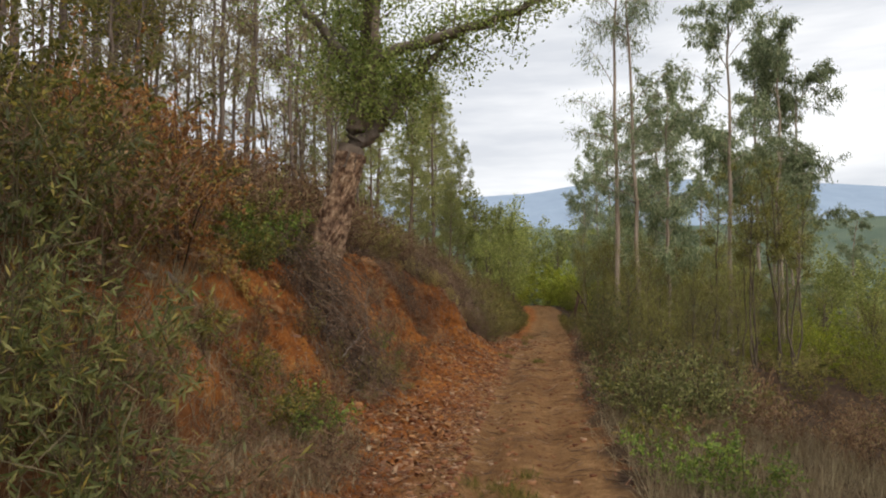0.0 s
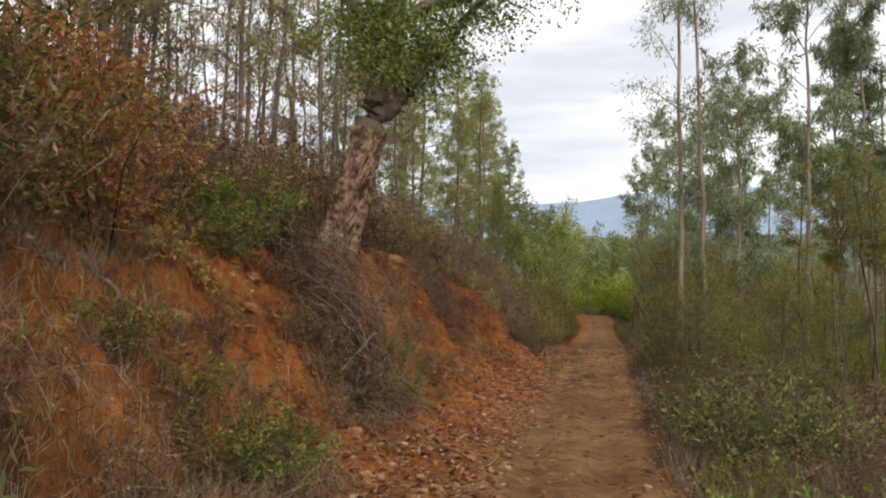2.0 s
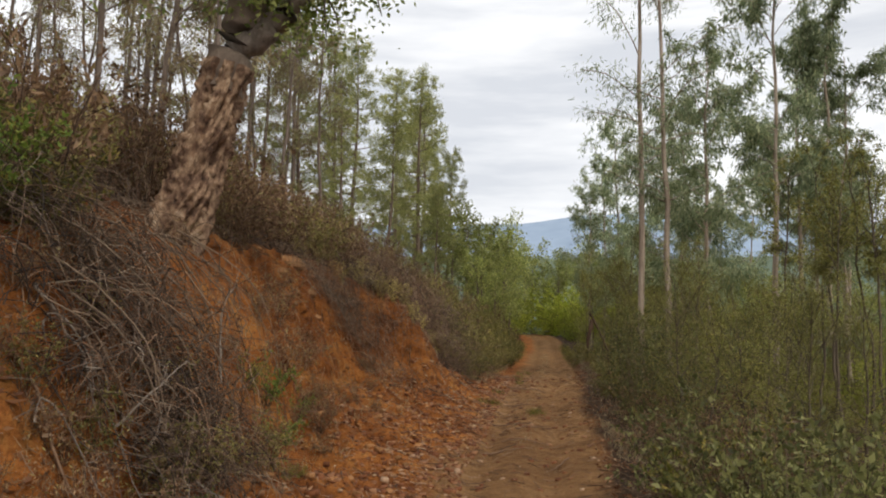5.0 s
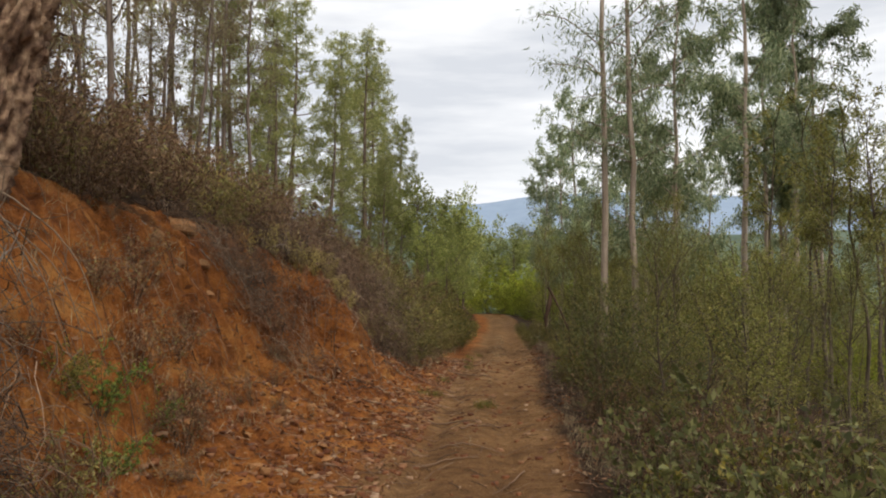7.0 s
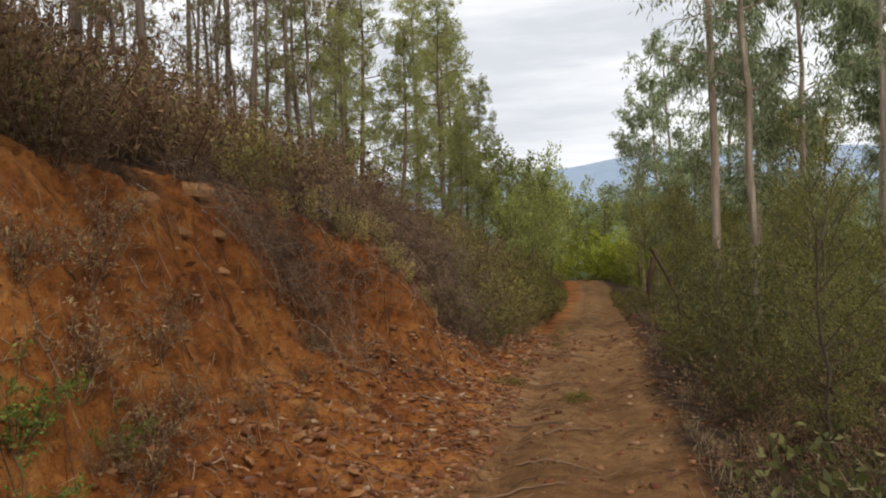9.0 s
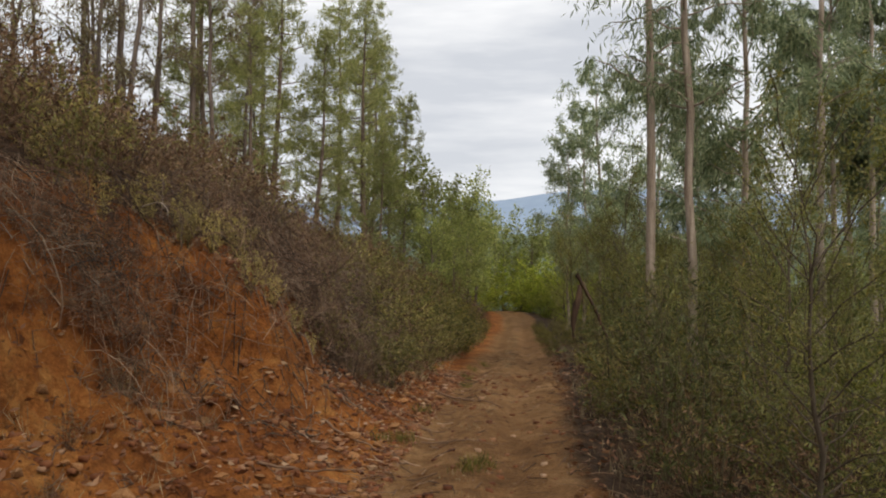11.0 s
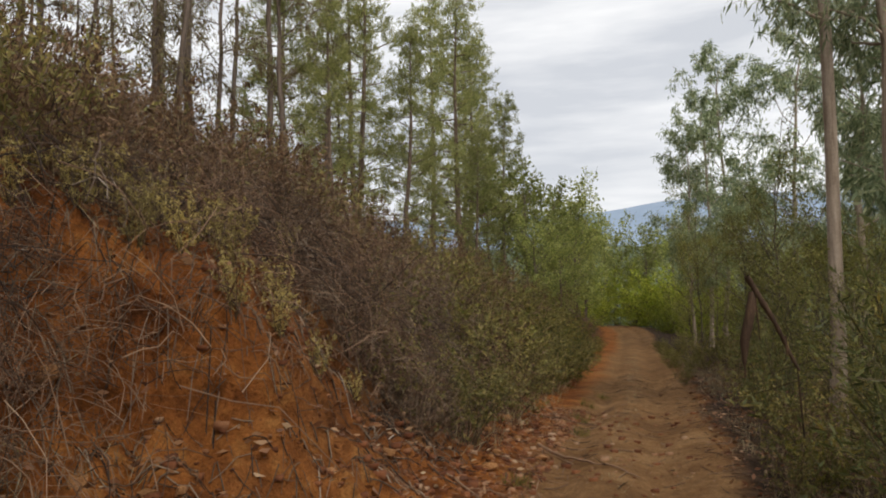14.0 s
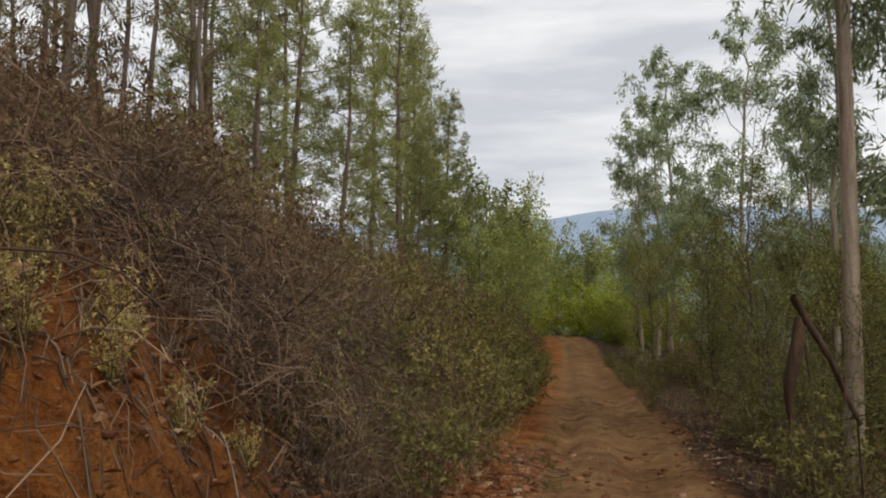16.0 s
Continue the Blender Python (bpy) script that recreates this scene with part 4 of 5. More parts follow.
scattered(heath, spots_in(85, 20, 21, 31, 4.8, 8.5, 0.8), 86, 1.1, 1.5, 3)
scattered(heath, spots_in(61, 30, 8, 24, -6.0, -1.9, 0.6), 62, 0.4, 0.8)
scattered(heath, spots_in(83, 30, 7.5, 17, -9.0, -2.4, 0.6), 84, 0.4, 0.8)
scattered(heath, spots_in(69, 22, 8.2, 12.5, 2.2, 4.0, 0.4), 70, 0.22, 0.5, 15)
scattered(heath[:2], [(-1.3, 15.4), (-1.0, 15.8), (-1.5, 15.9), (-1.2, 16.3), (-1.65, 15.3), (-0.8, 15.3), (-1.7, 16.5)], 41, 0.4, 0.6, 10)
scattered(heath, spots_in(67, 16, 11, 20, -2.6, -1.5, 0.4), 68, 0.2, 0.4)
scattered(heath, spots_in(39, 26, 8.5, 19.5, 1.9, 4.0, 0.45), 40, 0.16, 0.34, 14)
scattered(heath[:2], spots_in(31, 12, 4.5, 8.5, 1.8, 3.6, 0.6), 32, 0.35, 0.55, 8)
for o in grey + heath:
    discard(o)
roadside = [shrub("roadside_bush", 131 + q, 1.25, 0.8, 16, 8, 11, 0.06, 0.028, (M_HEATHGREEN, M_OLIVE)[q], M_STEM, "olive-green roadside bush with small leaves", "bush", "bushes along the track", 0.55, 0.009) for q in range(2)]
scattered(roadside, spots_in(33, 30, 25.5, 46, 1.4, 3.0, 0.6), 34, 0.6, 1.05)
scattered(roadside[:1] + dull, spots_in(81, 24, 22.9, 31, 1.3, 2.7, 0.5), 82, 0.55, 0.95, 6)
scattered(roadside + dull, spots_in(35, 50, 13, 46, -4.5, -1.8, 0.6, lambda x, y, d: y > 20 or d < -2.7), 36, 0.4, 0.9)
scattered(roadside + dull, spots_in(37, 52, 15, 44, -13, -3.5, 0.85), 38, 0.7, 1.2)
for q, y in enumerate((30.5, 32.2, 33.6, 35.0, 36.2, 37.6, 38.8, 40.2, 41.4, 42.6, 43.6)):
    put(roadside[q % 2], float(centre(y)) + 1.0 + 0.12 * (q % 3), y, 0.32 + 0.05 * (q % 4), 71 * q)
    put(roadside[(q + 1) % 2], float(centre(y)) - 1.05 - 0.1 * (q % 3), y + 0.6, 0.4 + 0.05 * (q % 3), 43 * q)
put(roadside[1], 4.35, 22.3, 0.55, 20)
put(roadside[0], 4.6, 22.9, 0.7, 120)
put(dull[0], 4.1, 22.0, 0.4, 220)
for o in roadside + dull:
    discard(o)

WIL_L = "young eucalyptus shrub with long narrow green leaves"
wil = [shrub("young_eucalyptus", 141 + q, 2.3, 0.9, 15, 10, 12, 0.13, 0.022, M_WILLOW, M_STEM, WIL_L, "shrub", "young eucalyptus beside the track", 0.35, 0.012, low=0.12, droop=0.25) for q in range(2)]
put(wil[0], -1.75, 4.35, 0.72, 0)
put(wil[1], -2.35, 5.0, 0.78, 90)
put(wil[0], -2.5, 4.3, 0.7, 200)
put(wil[1], -3.0, 5.4, 0.8, 300)
for o in wil:
    discard(o)
oran = [shrub("russet_oak_shrub", 151 + q, 2.2, 1.1, 18, 10, 16, 0.065, 0.034, (M_ORANGE, M_OLIVE)[q], M_TWIGRED, ("small oak shrub with russet autumn leaves", "small oak shrub with yellow-green leaves")[q], "shrub", "oak shrubs on the bank", 0.4, 0.012) for q in range(2)]
for q, x, y, s in [(0, -3.05, 8.6, 1.0), (0, -3.5, 9.3, 1.0), (0, -3.9, 8.4, 0.9), (1, -3.3, 7.6, 0.8), (1, -3.9, 7.2, 1.1), (1, -3.2, 6.6, 0.85), (1, -4.6, 7.9, 1.2), (0, -4.4, 9.6, 1.0), (1, -3.6, 6.0, 0.9), (0, -1.2, 19.8, 0.2), (0, -1.4, 20.0, 0.18)]:
    put(oran[q], x, y, s, 83 * s + 40 * x)
for o in oran:
    discard(o)
cis = [shrub("green_shrub", 161 + q, 0.9, 0.65, 18, 8, 12, 0.055, 0.025, (M_GREEN, M_GREYGREEN, M_OLIVE)[q], M_STEM, ("fresh green low leafy shrub beside the track", "grey-green shrub with broad pale leaves", "dense olive-green small-leaved low shrub")[q], "shrub", "leafy shrubs beside the track", 0.5, 0.008) for q in range(3)]
for q, x, y, s in [(0, -2.85, 11.5, 1.1), (2, -3.0, 12.3, 1.2), (2, -2.75, 10.4, 0.9), (0, -3.2, 10.9, 1.0), (2, -2.6, 11.9, 0.9), (2, -3.4, 11.7, 1.2), (1, -2.9, 10.9, 0.8), (0, -1.4, 8.5, 0.75), (0, -1.65, 8.9, 0.65), (2, -1.9, 8.35, 0.9), (2, -1.8, 9.2, 0.75), (2, -2.2, 8.5, 0.6), (2, -2.6, 8.0, 0.7), (0, -1.35, 14.8, 0.6), (0, -1.1, 14.5, 0.5), (2, -1.5, 14.4, 0.5), (0, -1.1, 15.5, 0.4), (2, -0.75, 13.4, 0.3), (0, 2.5, 7.9, 0.95), (0, 2.9, 7.4, 0.8), (2, 3.1, 8.4, 0.5),
                   (1, 3.15, 11.3, 1.15), (1, 3.7, 11.9, 1.3), (1, 3.2, 12.5, 0.9), (1, 3.7, 12.9, 1.1), (1, 4.3, 12.3, 1.3), (2, 3.3, 13.4, 1.0), (2, 2.6, 9.6, 0.7), (0, -1.2, 11.9, 0.35), (1, 4.0, 16.2, 0.6), (1, 3.7, 15.2, 0.7)]:
    put(cis[q], x, y, s, 47 * q + 31 * x, dz=-0.02)
for o in cis:
    discard(o)
broad = shrub("green_shrub", 169, 1.3, 0.8, 14, 6, 6, 0.085, 0.042, M_GREYGREEN, M_TWIG, "sparse shrub with broad pale green leaves and grey stems", "shrub", "broad-leaved shrubs beside the track", 0.4, 0.009, twig_len=0.35)
for q, (x, y, s) in enumerate([(3.2, 12.2, 0.95), (3.7, 13.0, 1.05), (3.0, 13.5, 0.8), (3.9, 14.2, 1.1), (3.3, 14.8, 0.8), (4.6, 13.6, 1.1), (3.1, 11.2, 0.9), (4.0, 11.8, 1.0)]):
    put(broad, x, y, s, 77 * q)
discard(broad)
yel = shrub("yellow_sprig", 171, 0.6, 0.4, 8, 6, 8, 0.07, 0.035, M_YELLOW, M_STEM, "small sapling with yellow autumn leaves on the bank", "shrub", "", 0.4, 0.006)
put(yel, -2.5, 9.7, 1.0, 10)
put(yel, -2.75, 9.2, 0.8, 100)
discard(yel)
PALE_L = "pale yellow-green upright sprigs on the bank"
pale = shrub("pale_sprig", 172, 0.65, 0.2, 14, 9, 10, 0.03, 0.009, M_PALESPRIG, M_STEM, PALE_L, "plant", "pale sprigs on the bank", 0.9, 0.005, twig_len=0.14)
for q, (x, y, s) in enumerate([(0.1, 20.5, 1.0), (-0.3, 20.6, 1.1), (-0.1, 20.9, 1.2), (0.25, 20.95, 0.9), (-0.55, 20.4, 1.1), (0.4, 21.3, 0.9), (-0.7, 20.8, 1.2), (0.05, 21.4, 1.1), (-0.95, 20.4, 1.2), (-1.3, 20.2, 1.1), (-0.4, 21.2, 1.2), (-1.2, 21.1, 1.3), (-1.0, 21.7, 1.4), (-0.5, 21.9, 1.2), (-1.7, 20.9, 1.1), (-2.0, 21.6, 1.4), (-1.7, 22.3, 1.3), (-1.3, 22.6, 1.2), (-2.4, 21.0, 1.3), (-0.3, 22.5, 1.0), (0.45, 22.2, 0.8)]):
    put(pale, x, y, s * 0.8, 50 * q)
discard(pale)


# ---- grass and litter ----
def grass(name, seed, spots, blades, length, spread, mat, label, width=0.008, upright=1.0):
    rng = np.random.default_rng(seed)
    spots = np.array(spots)
    k = np.repeat(np.arange(len(spots)), blades)
    xy = spots[k] + rng.normal(size=(len(k), 2)) * spread
    z = land(xy[:, 0], xy[:, 1]) - 0.01
    ax = unit(rng.normal(size=(len(k), 3)) * 0.45 + np.array([0, 0, upright]))
    le = length * rng.uniform(0.4, 1.2, len(k))
    ob = part(name, leaf_quads(np.column_stack([xy, z]), ax, le, width, rng), mat)
    return tagged(ob, label, "grass", kind="stuff")


grass("dry_grass", 201, spots_in(41, 260, 4, 12, -4.8, -1.25, 0.1), 60, 0.42, 0.1, M_STRAW, "dry straw-coloured grass beside the track", 0.006)
grass("dry_grass", 202, spots_in(42, 200, 3.5, 9.5, 1.6, 4.2, 0.12), 50, 0.32, 0.1, M_STRAW, "dry grass at the foot of the bank", 0.006)
grass("green_grass", 203, spots_in(43, 16, 5.6, 8.2, -0.15, 0.5, 0.1), 90, 0.16, 0.08, M_OLIVE, "low green grass tuft on the middle of the track", 0.006)
grass("green_grass", 208, [(1.67, 20.64), (1.75, 20.75), (2.42, 19.7), (2.5, 19.85), (1.5, 20.5), (2.3, 19.5), (1.9, 22.3), (2.7, 26.0), (2.9, 27.5), (3.3, 29.0), (2.6, 25.0)], 70, 0.15, 0.07, M_OLIVE, "small green grass tufts on the crown of the track", 0.006)
grass("dry_grass", 209, spots_in(48, 60, 17, 42, -0.12, 0.12, 0.2), 24, 0.07, 0.08, M_STRAW, "sparse dry grass along the crown of the track", 0.005, 0.5)
grass("dry_grass", 204, spots_in(44, 130, 12, 40, -2.6, -1.2, 0.15), 30, 0.22, 0.1, M_STRAW, "dry grass along the lower edge of the track", 0.006)
grass("dry_grass", 205, spots_in(45, 150, 23, 42, 1.2, 2.6, 0.15), 26, 0.3, 0.1, M_STRAW, "dry grass along the upper edge of the track", 0.007)
grass("bank_grass", 207, spots_in(47, 110, 8, 19.5, 1.9, 4.0, 0.12), 26, 0.2, 0.1, M_STRAW, "thin dry tufts on the red bank", 0.005, 0.7)
grass("bank_grass", 206, spots_in(46, 120, 19, 27, 2.4, 4.6, 0.15), 20, 0.26, 0.1, M_STRAW, "dry tufts on the cut bank", 0.005)


def litter(name, seed, n, y0, y1, d0, d1, size, label, mat=None):
    rng = np.random.default_rng(seed)
    y, d = rng.uniform(y0, y1, n), rng.uniform(d0, d1, n)
    x = centre(y) - d
    z = land(x, y) + 0.012
    ax = unit(rng.normal(size=(n, 3)) * np.array([1, 1, 0.25]))
    le = size * rng.uniform(0.5, 1.4, n)
    return tagged(part(name, leaf_quads(np.column_stack([x, y, z]), ax, le, le * 0.4, rng), mat or M_LITTER), label, "leaf litter", kind="stuff")


litter("fallen_leaves", 211, 10000, 4, 27, 0.6, 3.4, 0.065, "fallen brown leaves and chips on the scree")
litter("fallen_leaves", 214, 1300, 8, 13, 1.0, 3.3, 0.11, "large dry leaves and bark chips at the foot of the bank")
litter("fallen_leaves", 215, 800, 16, 26, 1.0, 3.6, 0.10, "large dry leaves and bark chips at the foot of the bank")
litter("fallen_leaves", 212, 9000, 4, 40, -3.5, -1.0, 0.07, "brown leaf litter beside the track")
litter("fallen_leaves", 213, 900, 4, 40, -1.0, 0.7, 0.035, "scattered leaves on the track")


# ---- stones ----
def stone_mesh(seed, flat):
    rng = np.random.default_rng(seed)
    bm = bmesh.new()
    bmesh.ops.create_icosphere(bm, subdivisions=2, radius=1)
    for v in bm.verts:
        q = v.co * 1.3 + Vector((seed, 0, 0))
        v.co *= 1 + 0.32 * noise.noise(q) + 0.12 * noise.noise(q * 2.7)
    for _ in range(11):
        nrm = Vector(rng.normal(size=3)).normalized()
        lim = rng.uniform(0.4, 0.72)
        for v in bm.verts:
            e = v.co.dot(nrm) - lim
            if e > 0:
                v.co -= nrm * e
    for v in bm.verts:
        v.co.z *= flat
    me = bpy.data.meshes.new("stone")
    bm.to_mesh(me)
    bm.free()
    return me


STONES = [stone_mesh(q + 1, f) for q, f in enumerate((0.7, 0.45, 0.55, 0.8, 0.35, 0.6))]
for q, me in enumerate(STONES):
    me.materials.append(M_PALESTONE if q == 4 else M_STONE)


def stone(x, y, size, kind, turn, label, group, sink=0.3, tilt=0.0, lean=0.0):
    ob = new("stone", STONES[kind])
    ob.matrix_basis = pose(x, y, float(land(x, y)) + size * (0.5 - sink), 0, lean, 0) @ pose(0, 0, 0, tilt, 0, turn) @ Matrix.Diagonal((size, size * 0.8, size, 1))
    return tagged(ob, label, "stone", group)


rng = np.random.default_rng(77)
for x, y in spots_in(51, 170, 7.5, 26, 0.65, 2.5, 0.09, lambda x, y, d: y < 19.8 or d < 1.6):
    stone(x, y, float(rng.uniform(0.022, 0.065) * rng.choice([1, 1, 1, 1.7])), int(rng.integers(6)), float(rng.uniform(0, 360)), "angular ochre stone lying on the red scree", "loose stones on the scree")
for x, y in spots_in(52, 44, 8.5, 14, 1.1, 2.8, 0.2) + spots_in(53, 22, 16, 25, 1.0, 2.6, 0.3, lambda x, y, d: y < 19.8 or d < 1.6):
    stone(x, y, float(rng.uniform(0.05, 0.11)), int(rng.integers(4)), float(rng.uniform(0, 360)), "reddish angular clod of clay and rock on the scree", "clods on the scree", 0.3, float(rng.uniform(-25, 25)))
for x, y, s, k in [(-0.74, 19.8, 0.13, 0), (0.05, 17.5, 0.1, 3), (0.25, 17.62, 0.1, 2), (0.45, 17.2, 0.08, 0), (-0.9, 18.4, 0.08, 0), (1.4, 24.35, 0.17, 3), (1.52, 24.1, 0.12, 2), (1.7, 24.9, 0.1, 0), (1.2, 24.0, 0.09, 0), (-0.75, 10.95, 0.12, 4), (-1.28, 10.8, 0.11, 0), (-0.2, 17.0, 0.11, 4), (-0.16, 16.75, 0.11, 1), (-0.14, 15.3, 0.1, 2), (-0.05, 15.15, 0.09, 0), (0.3, 15.0, 0.07, 2), (0.7, 20.6, 0.1, 3), (0.95, 21.4, 0.09, 0)]:
    stone(x, y, s, k, 37 * s * 100, "large pale ochre stone on the red scree", "large stones on the scree", 0.25)
for x, y, s, k, turn in [(-2.12, 19.34, 0.36, 1, 8), (-1.94, 19.0, 0.3, 1, -12), (-1.64, 18.6, 0.26, 1, 25), (-2.1, 17.9, 0.34, 1, 4), (-1.9, 17.5, 0.28, 1, -8), (-2.68, 19.3, 0.14, 2, 30), (-1.75, 18.0, 0.2, 1, 15), (-1.4, 18.2, 0.15, 1, 40), (-1.1, 19.08, 0.12, 3, 20), (-2.75, 9.8, 0.16, 2, 10), (-2.6, 9.0, 0.2, 0, 50), (-2.5, 10.7, 0.14, 3, 5), (-2.3, 10.2, 0.13, 2, 35)]:
    stone(x, y, s, k, turn, "flat ledge of ochre rock set in the clay bank", "rock ledges in the bank", 0.62, 6, 12)


def gravel():
    r = np.random.default_rng(88)
    bm = bmesh.new()
    bmesh.ops.create_cube(bm, size=1.5)
    bmesh.ops.triangulate(bm, faces=bm.faces)
    bv = np.array([v.co[:] for v in bm.verts])
    bf = np.array([[v.index for v in f.verts] for f in bm.faces])
    bm.free()
    n = 7000
    y = r.uniform(4.5, 27, n)
    d = np.where(r.uniform(size=n) < 0.88, 0.6 + 2.1 * r.uniform(size=n) ** 1.3, r.uniform(-1.0, 0.6, n))
    x = centre(y) - d
    z = land(x, y)
    s = 0.009 + 0.05 * r.uniform(size=n) ** 2.5
    v = bv[None] * r.uniform(0.6, 1.2, (n, len(bv), 1)) * (s[:, None, None] * np.array([1, 0.9, 0.6])) + np.stack([x, y, z], -1)[:, None]
    f = bf[None] + (np.arange(n) * len(bv))[:, None, None]
    return tagged(part("gravel", (v.reshape(-1, 3), f.reshape(-1, 3)), M_GRAVEL, smooth=False), "small ochre gravel and clods over the track edge", "gravel", kind="stuff")


gravel()


# ---- fallen sticks, roots, hanging bark ----
def twig_litter(name, seed, n, y0, y1, d0, d1, label, mat=M_TWIGRED):
    r = np.random.default_rng(seed)
    y, d = r.uniform(y0, y1, n), r.uniform(d0, d1, n)
    a, ln = r.uniform(0, 2 * np.pi, n), r.uniform(0.06, 0.3, n)
    s = np.linspace(0, 1, 4)
    x = (centre(y) - d)[:, None] + np.cos(a)[:, None] * ln[:, None] * s
    yy = y[:, None] + np.sin(a)[:, None] * ln[:, None] * s
    z = land(x, yy) + 0.012 + r.uniform(0, 0.03, (n, 1)) * s
    return tagged(part(name, tubes(np.stack([x, yy, z], -1), r.uniform(0.002, 0.006, (n, 1)) * np.ones((n, 4)), 3), mat), label, "twigs", kind="stuff")


twig_litter("twig_litter", 221, 2200, 6, 27, 0.3, 3.8, "dry broken twigs scattered over the scree")
twig_litter("twig_litter", 222, 1500, 6, 34, -3.2, -0.9, "dry twigs in the leaf litter beside the track")
twig_litter("twig_litter", 224, 1500, 19.5, 25.5, 1.4, 3.8, "dense dead twigs over the earth of the bank", M_TWIG)
twig_litter("twig_litter", 225, 450, 21.5, 25.5, 1.3, 3.4, "dark broken twigs over the earth of the bank", M_DEADWOOD)
twig_litter("twig_litter", 223, 350, 8, 34, -1.0, 0.4, "small dark twigs on the track")

def stick(name, pts, radius, mat, label, category="stick", group="", side=4, seed=1):
    """A fallen branch through the given points, with side twigs."""
    r = np.random.default_rng(seed)
    p = np.array(pts, dtype=float)
    t, tt = np.linspace(0, 1, len(p)), np.linspace(0, 1, 14)
    q = np.stack([np.interp(tt, t, p[:, c]) for c in range(3)], -1)
    for _ in range(3):
        q[1:-1] = (q[:-2] + 2 * q[1:-1] + q[2:]) / 4
    q[1:-1] += r.normal(size=(12, 3)) * radius * 0.5
    pieces = [tubes(q[None], np.linspace(radius, radius * 0.35, 14)[None], 7)]
    if side:
        length = np.linalg.norm(p[-1] - p[0])
        p0 = q[r.integers(4, 13, side)]
        dirn = unit(unit(p[-1] - p[0])[None] + r.normal(size=(side, 3)) * 0.6)
        tw = curve_points(p0, p0 + dirn * length * r.uniform(0.15, 0.4, (side, 1)), 5, r, 0.03, 0)
        ob = part(name, pieces[0], mat)
        for q in range(side):
            part("twig", tubes(tw[q:q + 1], np.linspace(radius * 0.4, radius * 0.12, 5)[None], 5), mat, ob)
        return tagged(ob, label, category, group)
    return tagged(part(name, joined(*pieces), mat), label, category, group)


def lying(x0, y0, x1, y1, radius, label, mat=M_TWIG, seed=1, side=3, lift=0.01):
    ts = np.linspace(0, 1, 5)
    pts = [(x0 + (x1 - x0) * s, y0 + (y1 - y0) * s, float(land(x0 + (x1 - x0) * s, y0 + (y1 - y0) * s)) + radius + lift) for s in ts]
    return stick("fallen_stick", pts, radius, mat, label, "stick", "fallen sticks", side, seed)


STICK_L = "thin dark stick lying across the track"
for q, (a, b, c, e, r) in enumerate([(2.1, 23.9, 3.0, 22.7, 0.018), (1.5, 18.6, 2.4, 18.4, 0.014), (1.9, 18.0, 2.6, 18.5, 0.012), (1.6, 17.2, 2.3, 17.0, 0.012), (1.2, 22.0, 2.0, 21.4, 0.014), (0.9, 20.3, 1.7, 20.0, 0.014), (1.3, 16.4, 2.0, 16.6, 0.012), (2.0, 26.0, 2.9, 25.6, 0.012), (0.9, 14.0, 1.6, 13.7, 0.012), (1.9, 20.8, 2.7, 20.6, 0.01), (2.4, 16.0, 2.0, 15.4, 0.01), (0.6, 18.8, 1.4, 19.4, 0.013)]):
    lying(a, b, c, e, r, STICK_L, M_TWIGRED, 300 + q)
for q, (a, b, c, e, r) in enumerate([(-2.5, 19.4, -1.7, 20.4, 0.016), (-2.3, 19.9, -1.3, 20.3, 0.013), (-2.7, 19.0, -2.0, 19.9, 0.012), (-2.0, 20.4, -1.1, 20.2, 0.014), (-1.9, 19.6, -1.2, 20.0, 0.012), (-1.6, 20.6, -0.8, 20.9, 0.013), (-1.3, 21.6, -0.3, 21.9, 0.014), (-0.9, 22.4, 0.3, 22.2, 0.012)]):
    lying(a, b, c, e, r, "dark dead branch lying along the edge of the bank", M_DEADWOOD, 400 + q, 5, 0.05)
lying(-2.35, 18.3, -1.45, 18.9, 0.012, "long pale root lying down the bank", M_PALEWOOD, 410, 2, 0.02)
lying(-3.3, 7.8, -2.6, 8.45, 0.045, "thick pale root end sticking out of the bank", M_OAKLIMB, 412, 1, 0.03)
lying(-1.5, 9.9, -0.9, 9.2, 0.014, "pale broken stick at the foot of the bank", M_PALEWOOD, 411, 4, 0.02)
stick("dead_branch", [(-0.55, 21.7, 0.0), (-0.25, 22.2, 0.1), (0.15, 22.6, 0.22), (0.75, 23.2, 0.36)], 0.02, M_BLACKBARK, "dark dead branch jutting from the brush on the bank", "branch", "", 7, 320)
stick("dead_branch", [(-1.35, 13.1, -0.2), (-1.45, 13.3, 0.35), (-1.4, 13.4, 0.7)], 0.013, M_PALEWOOD, "pale forked dead branch below the oak", "branch", "", 5, 321)
stick("dead_branch", [(-1.6, 11.5, -0.35), (-1.4, 11.7, -0.1), (-1.25, 11.9, 0.1)], 0.011, M_PALEWOOD, "pale bleached branch in the brushwood", "branch", "", 5, 322)
stick("dead_branch", [(-1.5, 18.9, 0.9), (-1.25, 18.9, 0.75), (-0.95, 18.75, 0.3), (-0.95, 18.7, -0.05)], 0.009, M_TWIG, "pale bare root hanging down the bank", "branch", "", 2, 323)
rr = np.random.default_rng(330)
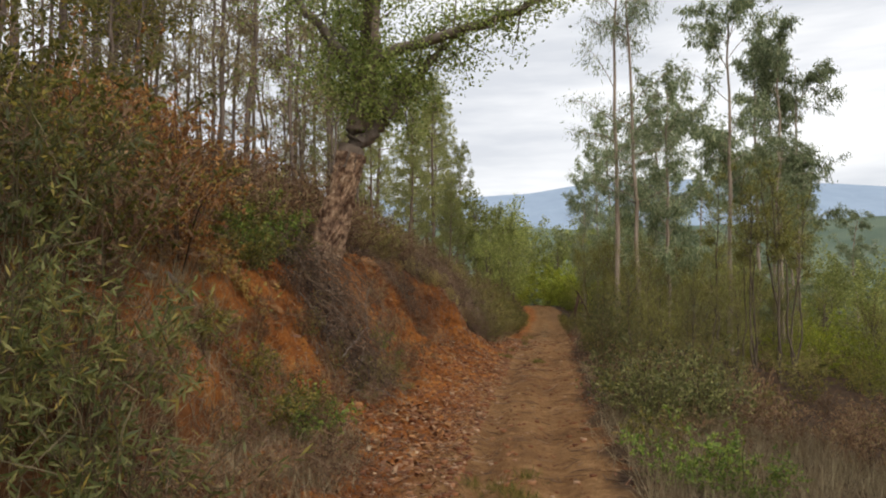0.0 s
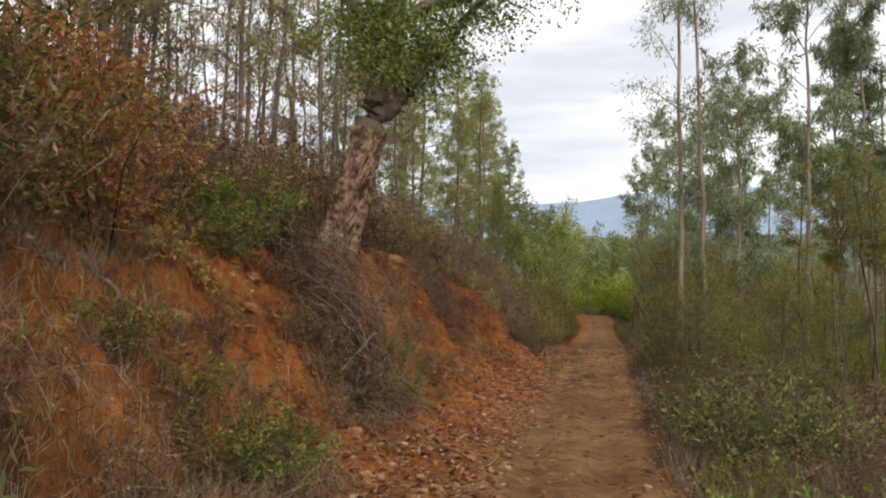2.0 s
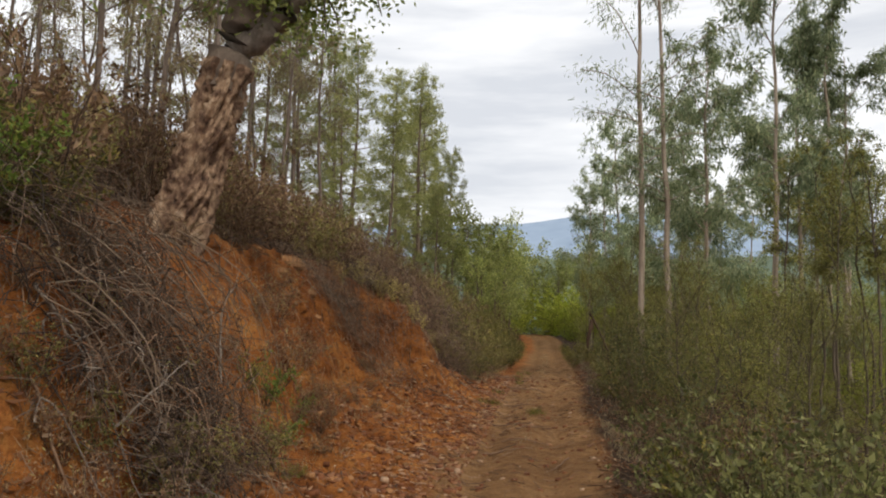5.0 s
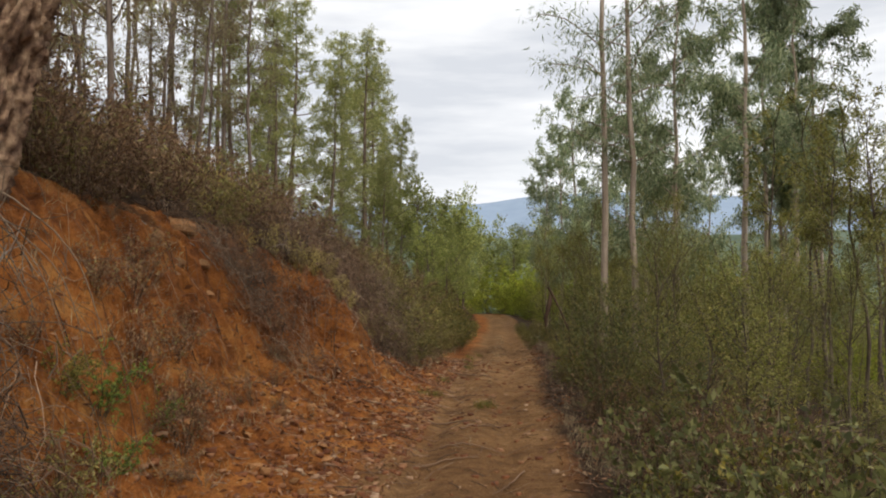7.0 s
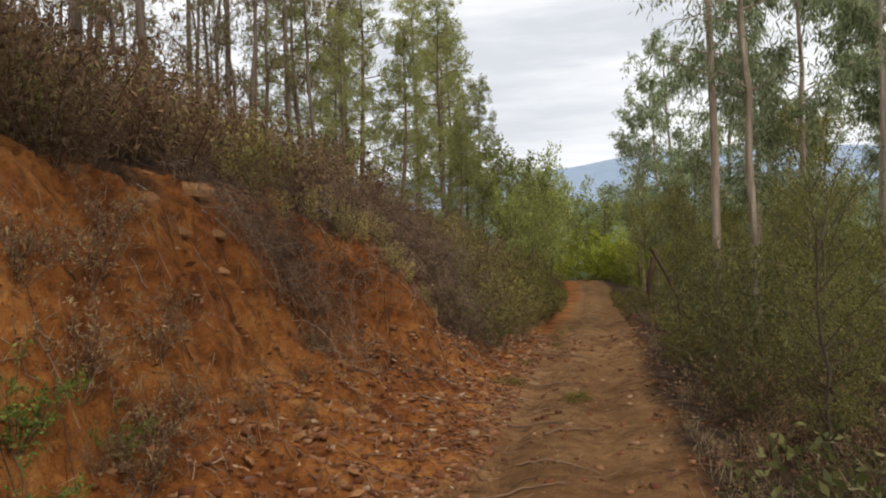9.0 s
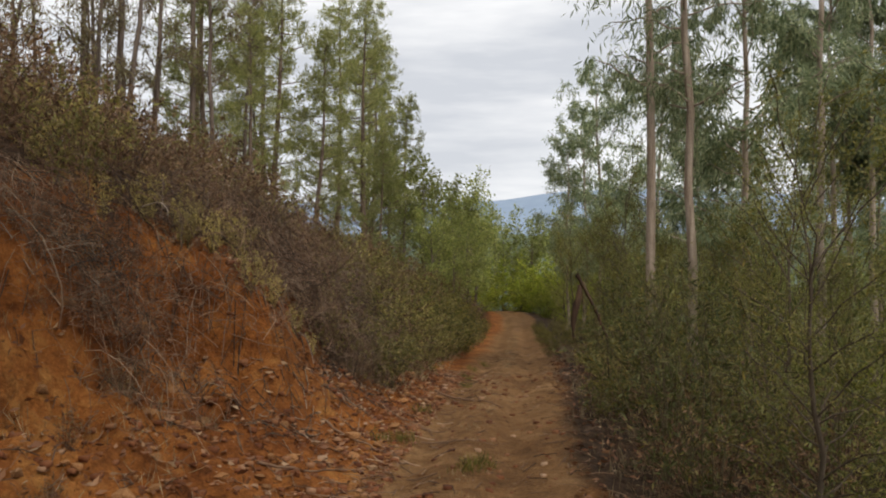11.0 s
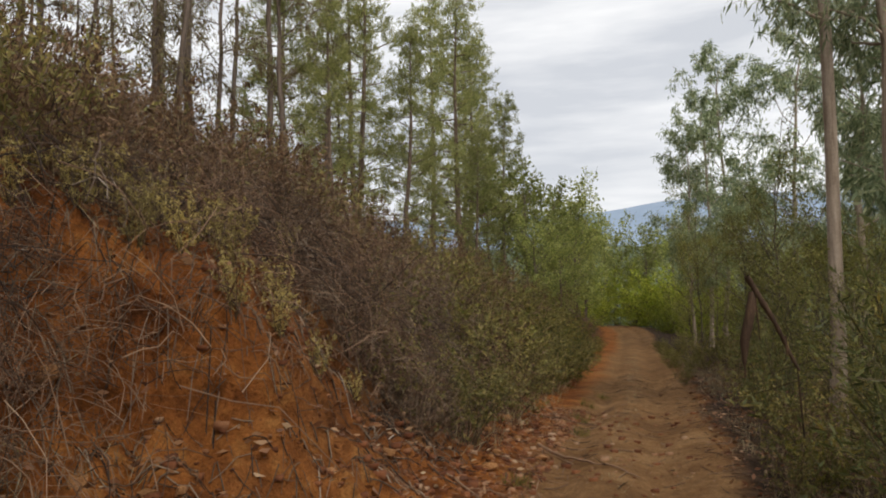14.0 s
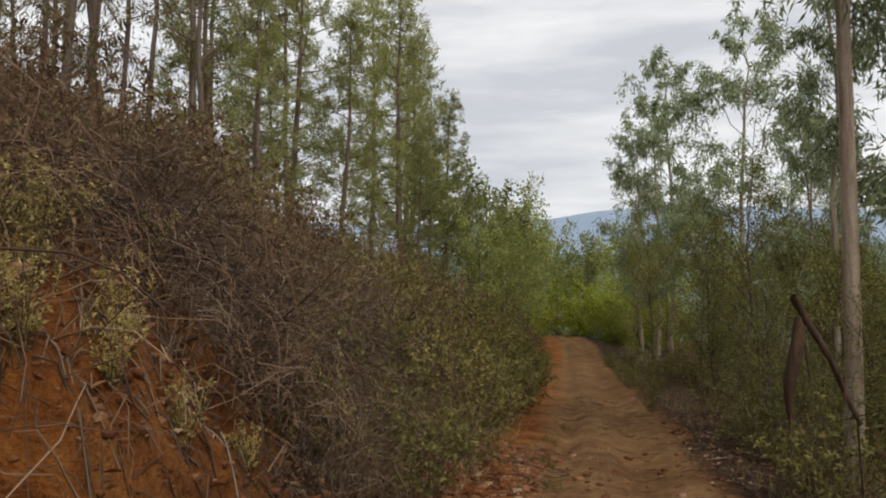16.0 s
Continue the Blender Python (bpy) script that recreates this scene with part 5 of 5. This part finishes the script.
for q in range(26):
    x, y = rr.uniform(-2.3, -1.7), rr.uniform(11.0, 14.2)
    z = float(land(x - 0.5, y)) + 0.1
    dx, dy = rr.uniform(0.3, 0.8), rr.uniform(-0.4, 0.3)
    stick("root", [(x - 0.3, y, z), (x, y + dy * 0.4, z - 0.15), (x + dx * 0.7, y + dy * 0.7, z - 0.55), (x + dx, y + dy, z - rr.uniform(0.8, 1.3))], rr.uniform(0.005, 0.014), M_TWIG, "thin grey-brown root hanging from the bank under the oak", "root", "hanging roots", 3, 331 + q)

for q in range(22):
    x, y = rr.uniform(-2.2, -1.25), rr.uniform(10.8, 13.2)
    p = [np.array((x - 0.1, y, float(land(x - 0.1, y)) + 0.05))]
    for k in range(5):
        step = rr.normal(size=3) * (0.1, 0.14, 0.05) + (0.1, -0.03, 0)
        v = p[-1] + step
        v[2] = float(land(v[0], v[1])) + rr.uniform(0.08, 0.34)
        p.append(v)
    stick("root", p, rr.uniform(0.006, 0.017), (M_TWIG, M_PALEWOOD, M_DEADWOOD, M_TWIGRED, M_DEADWOOD)[q % 5], "gnarled bare root tangled in the bank under the oak", "root", "tangled roots", 6, 371 + q)


def hanging_bark():
    top = new("broken_branch")
    top.matrix_basis = pose(3.98, 22.72, 0.03)
    r = np.random.default_rng(5)
    k = 16
    s = np.linspace(0, 1, k)
    limb_p = np.stack([0.02 + 0.42 * s, 0.02 * np.sin(9 * s), 0.44 - 0.85 * s ** 1.1], -1)
    part("branch", tubes(limb_p[None], (0.026 - 0.014 * s + 0.006 * np.sin(23 * s) ** 2)[None], 8), M_BLACKBARK, top)
    strip = np.stack([0.05 - 0.1 * s + 0.015 * np.sin(8 * s), 0.0 * s, 0.3 - 0.78 * s], -1)
    wid = 0.02 + 0.03 * np.sin(np.pi * np.clip(s * 1.2, 0, 1)) ** 0.6 - 0.012 * s
    v, f = tubes(strip[None], np.maximum(wid, 0.008)[None], 10)
    v = v + fbm(v[:, 2] * 9, v[:, 0] * 20, 1.0, 3, 3)[:, None] * 0.012
    part("hanging_bark", (v, f), M_BLACKBARK, top, "dark curled strip of hanging bark")
    part("hanging_bark", tubes(np.stack([0.09 + 0.03 * s, 0.02 + 0 * s, 0.26 - 0.4 * s], -1)[None], (0.010 - 0.006 * s)[None], 6), M_BLACKBARK, top)
    part("hanging_bark", tubes(np.stack([0.33 + 0.01 * s, 0 * s, -0.1 - 0.18 * s], -1)[None], (0.014 - 0.008 * s)[None], 6), M_BLACKBARK, top)
    leg = np.stack([0.44 + 0.1 * s, 0.05 + 0.1 * s, -0.40 - 1.3 * s], -1)
    part("branch", tubes(leg[None], (0.007 + 0.003 * s)[None], 6), M_BLACKBARK, top)
    return tagged(top, "snapped dark branch with strips of bark hanging from it", "branch")


hanging_bark()
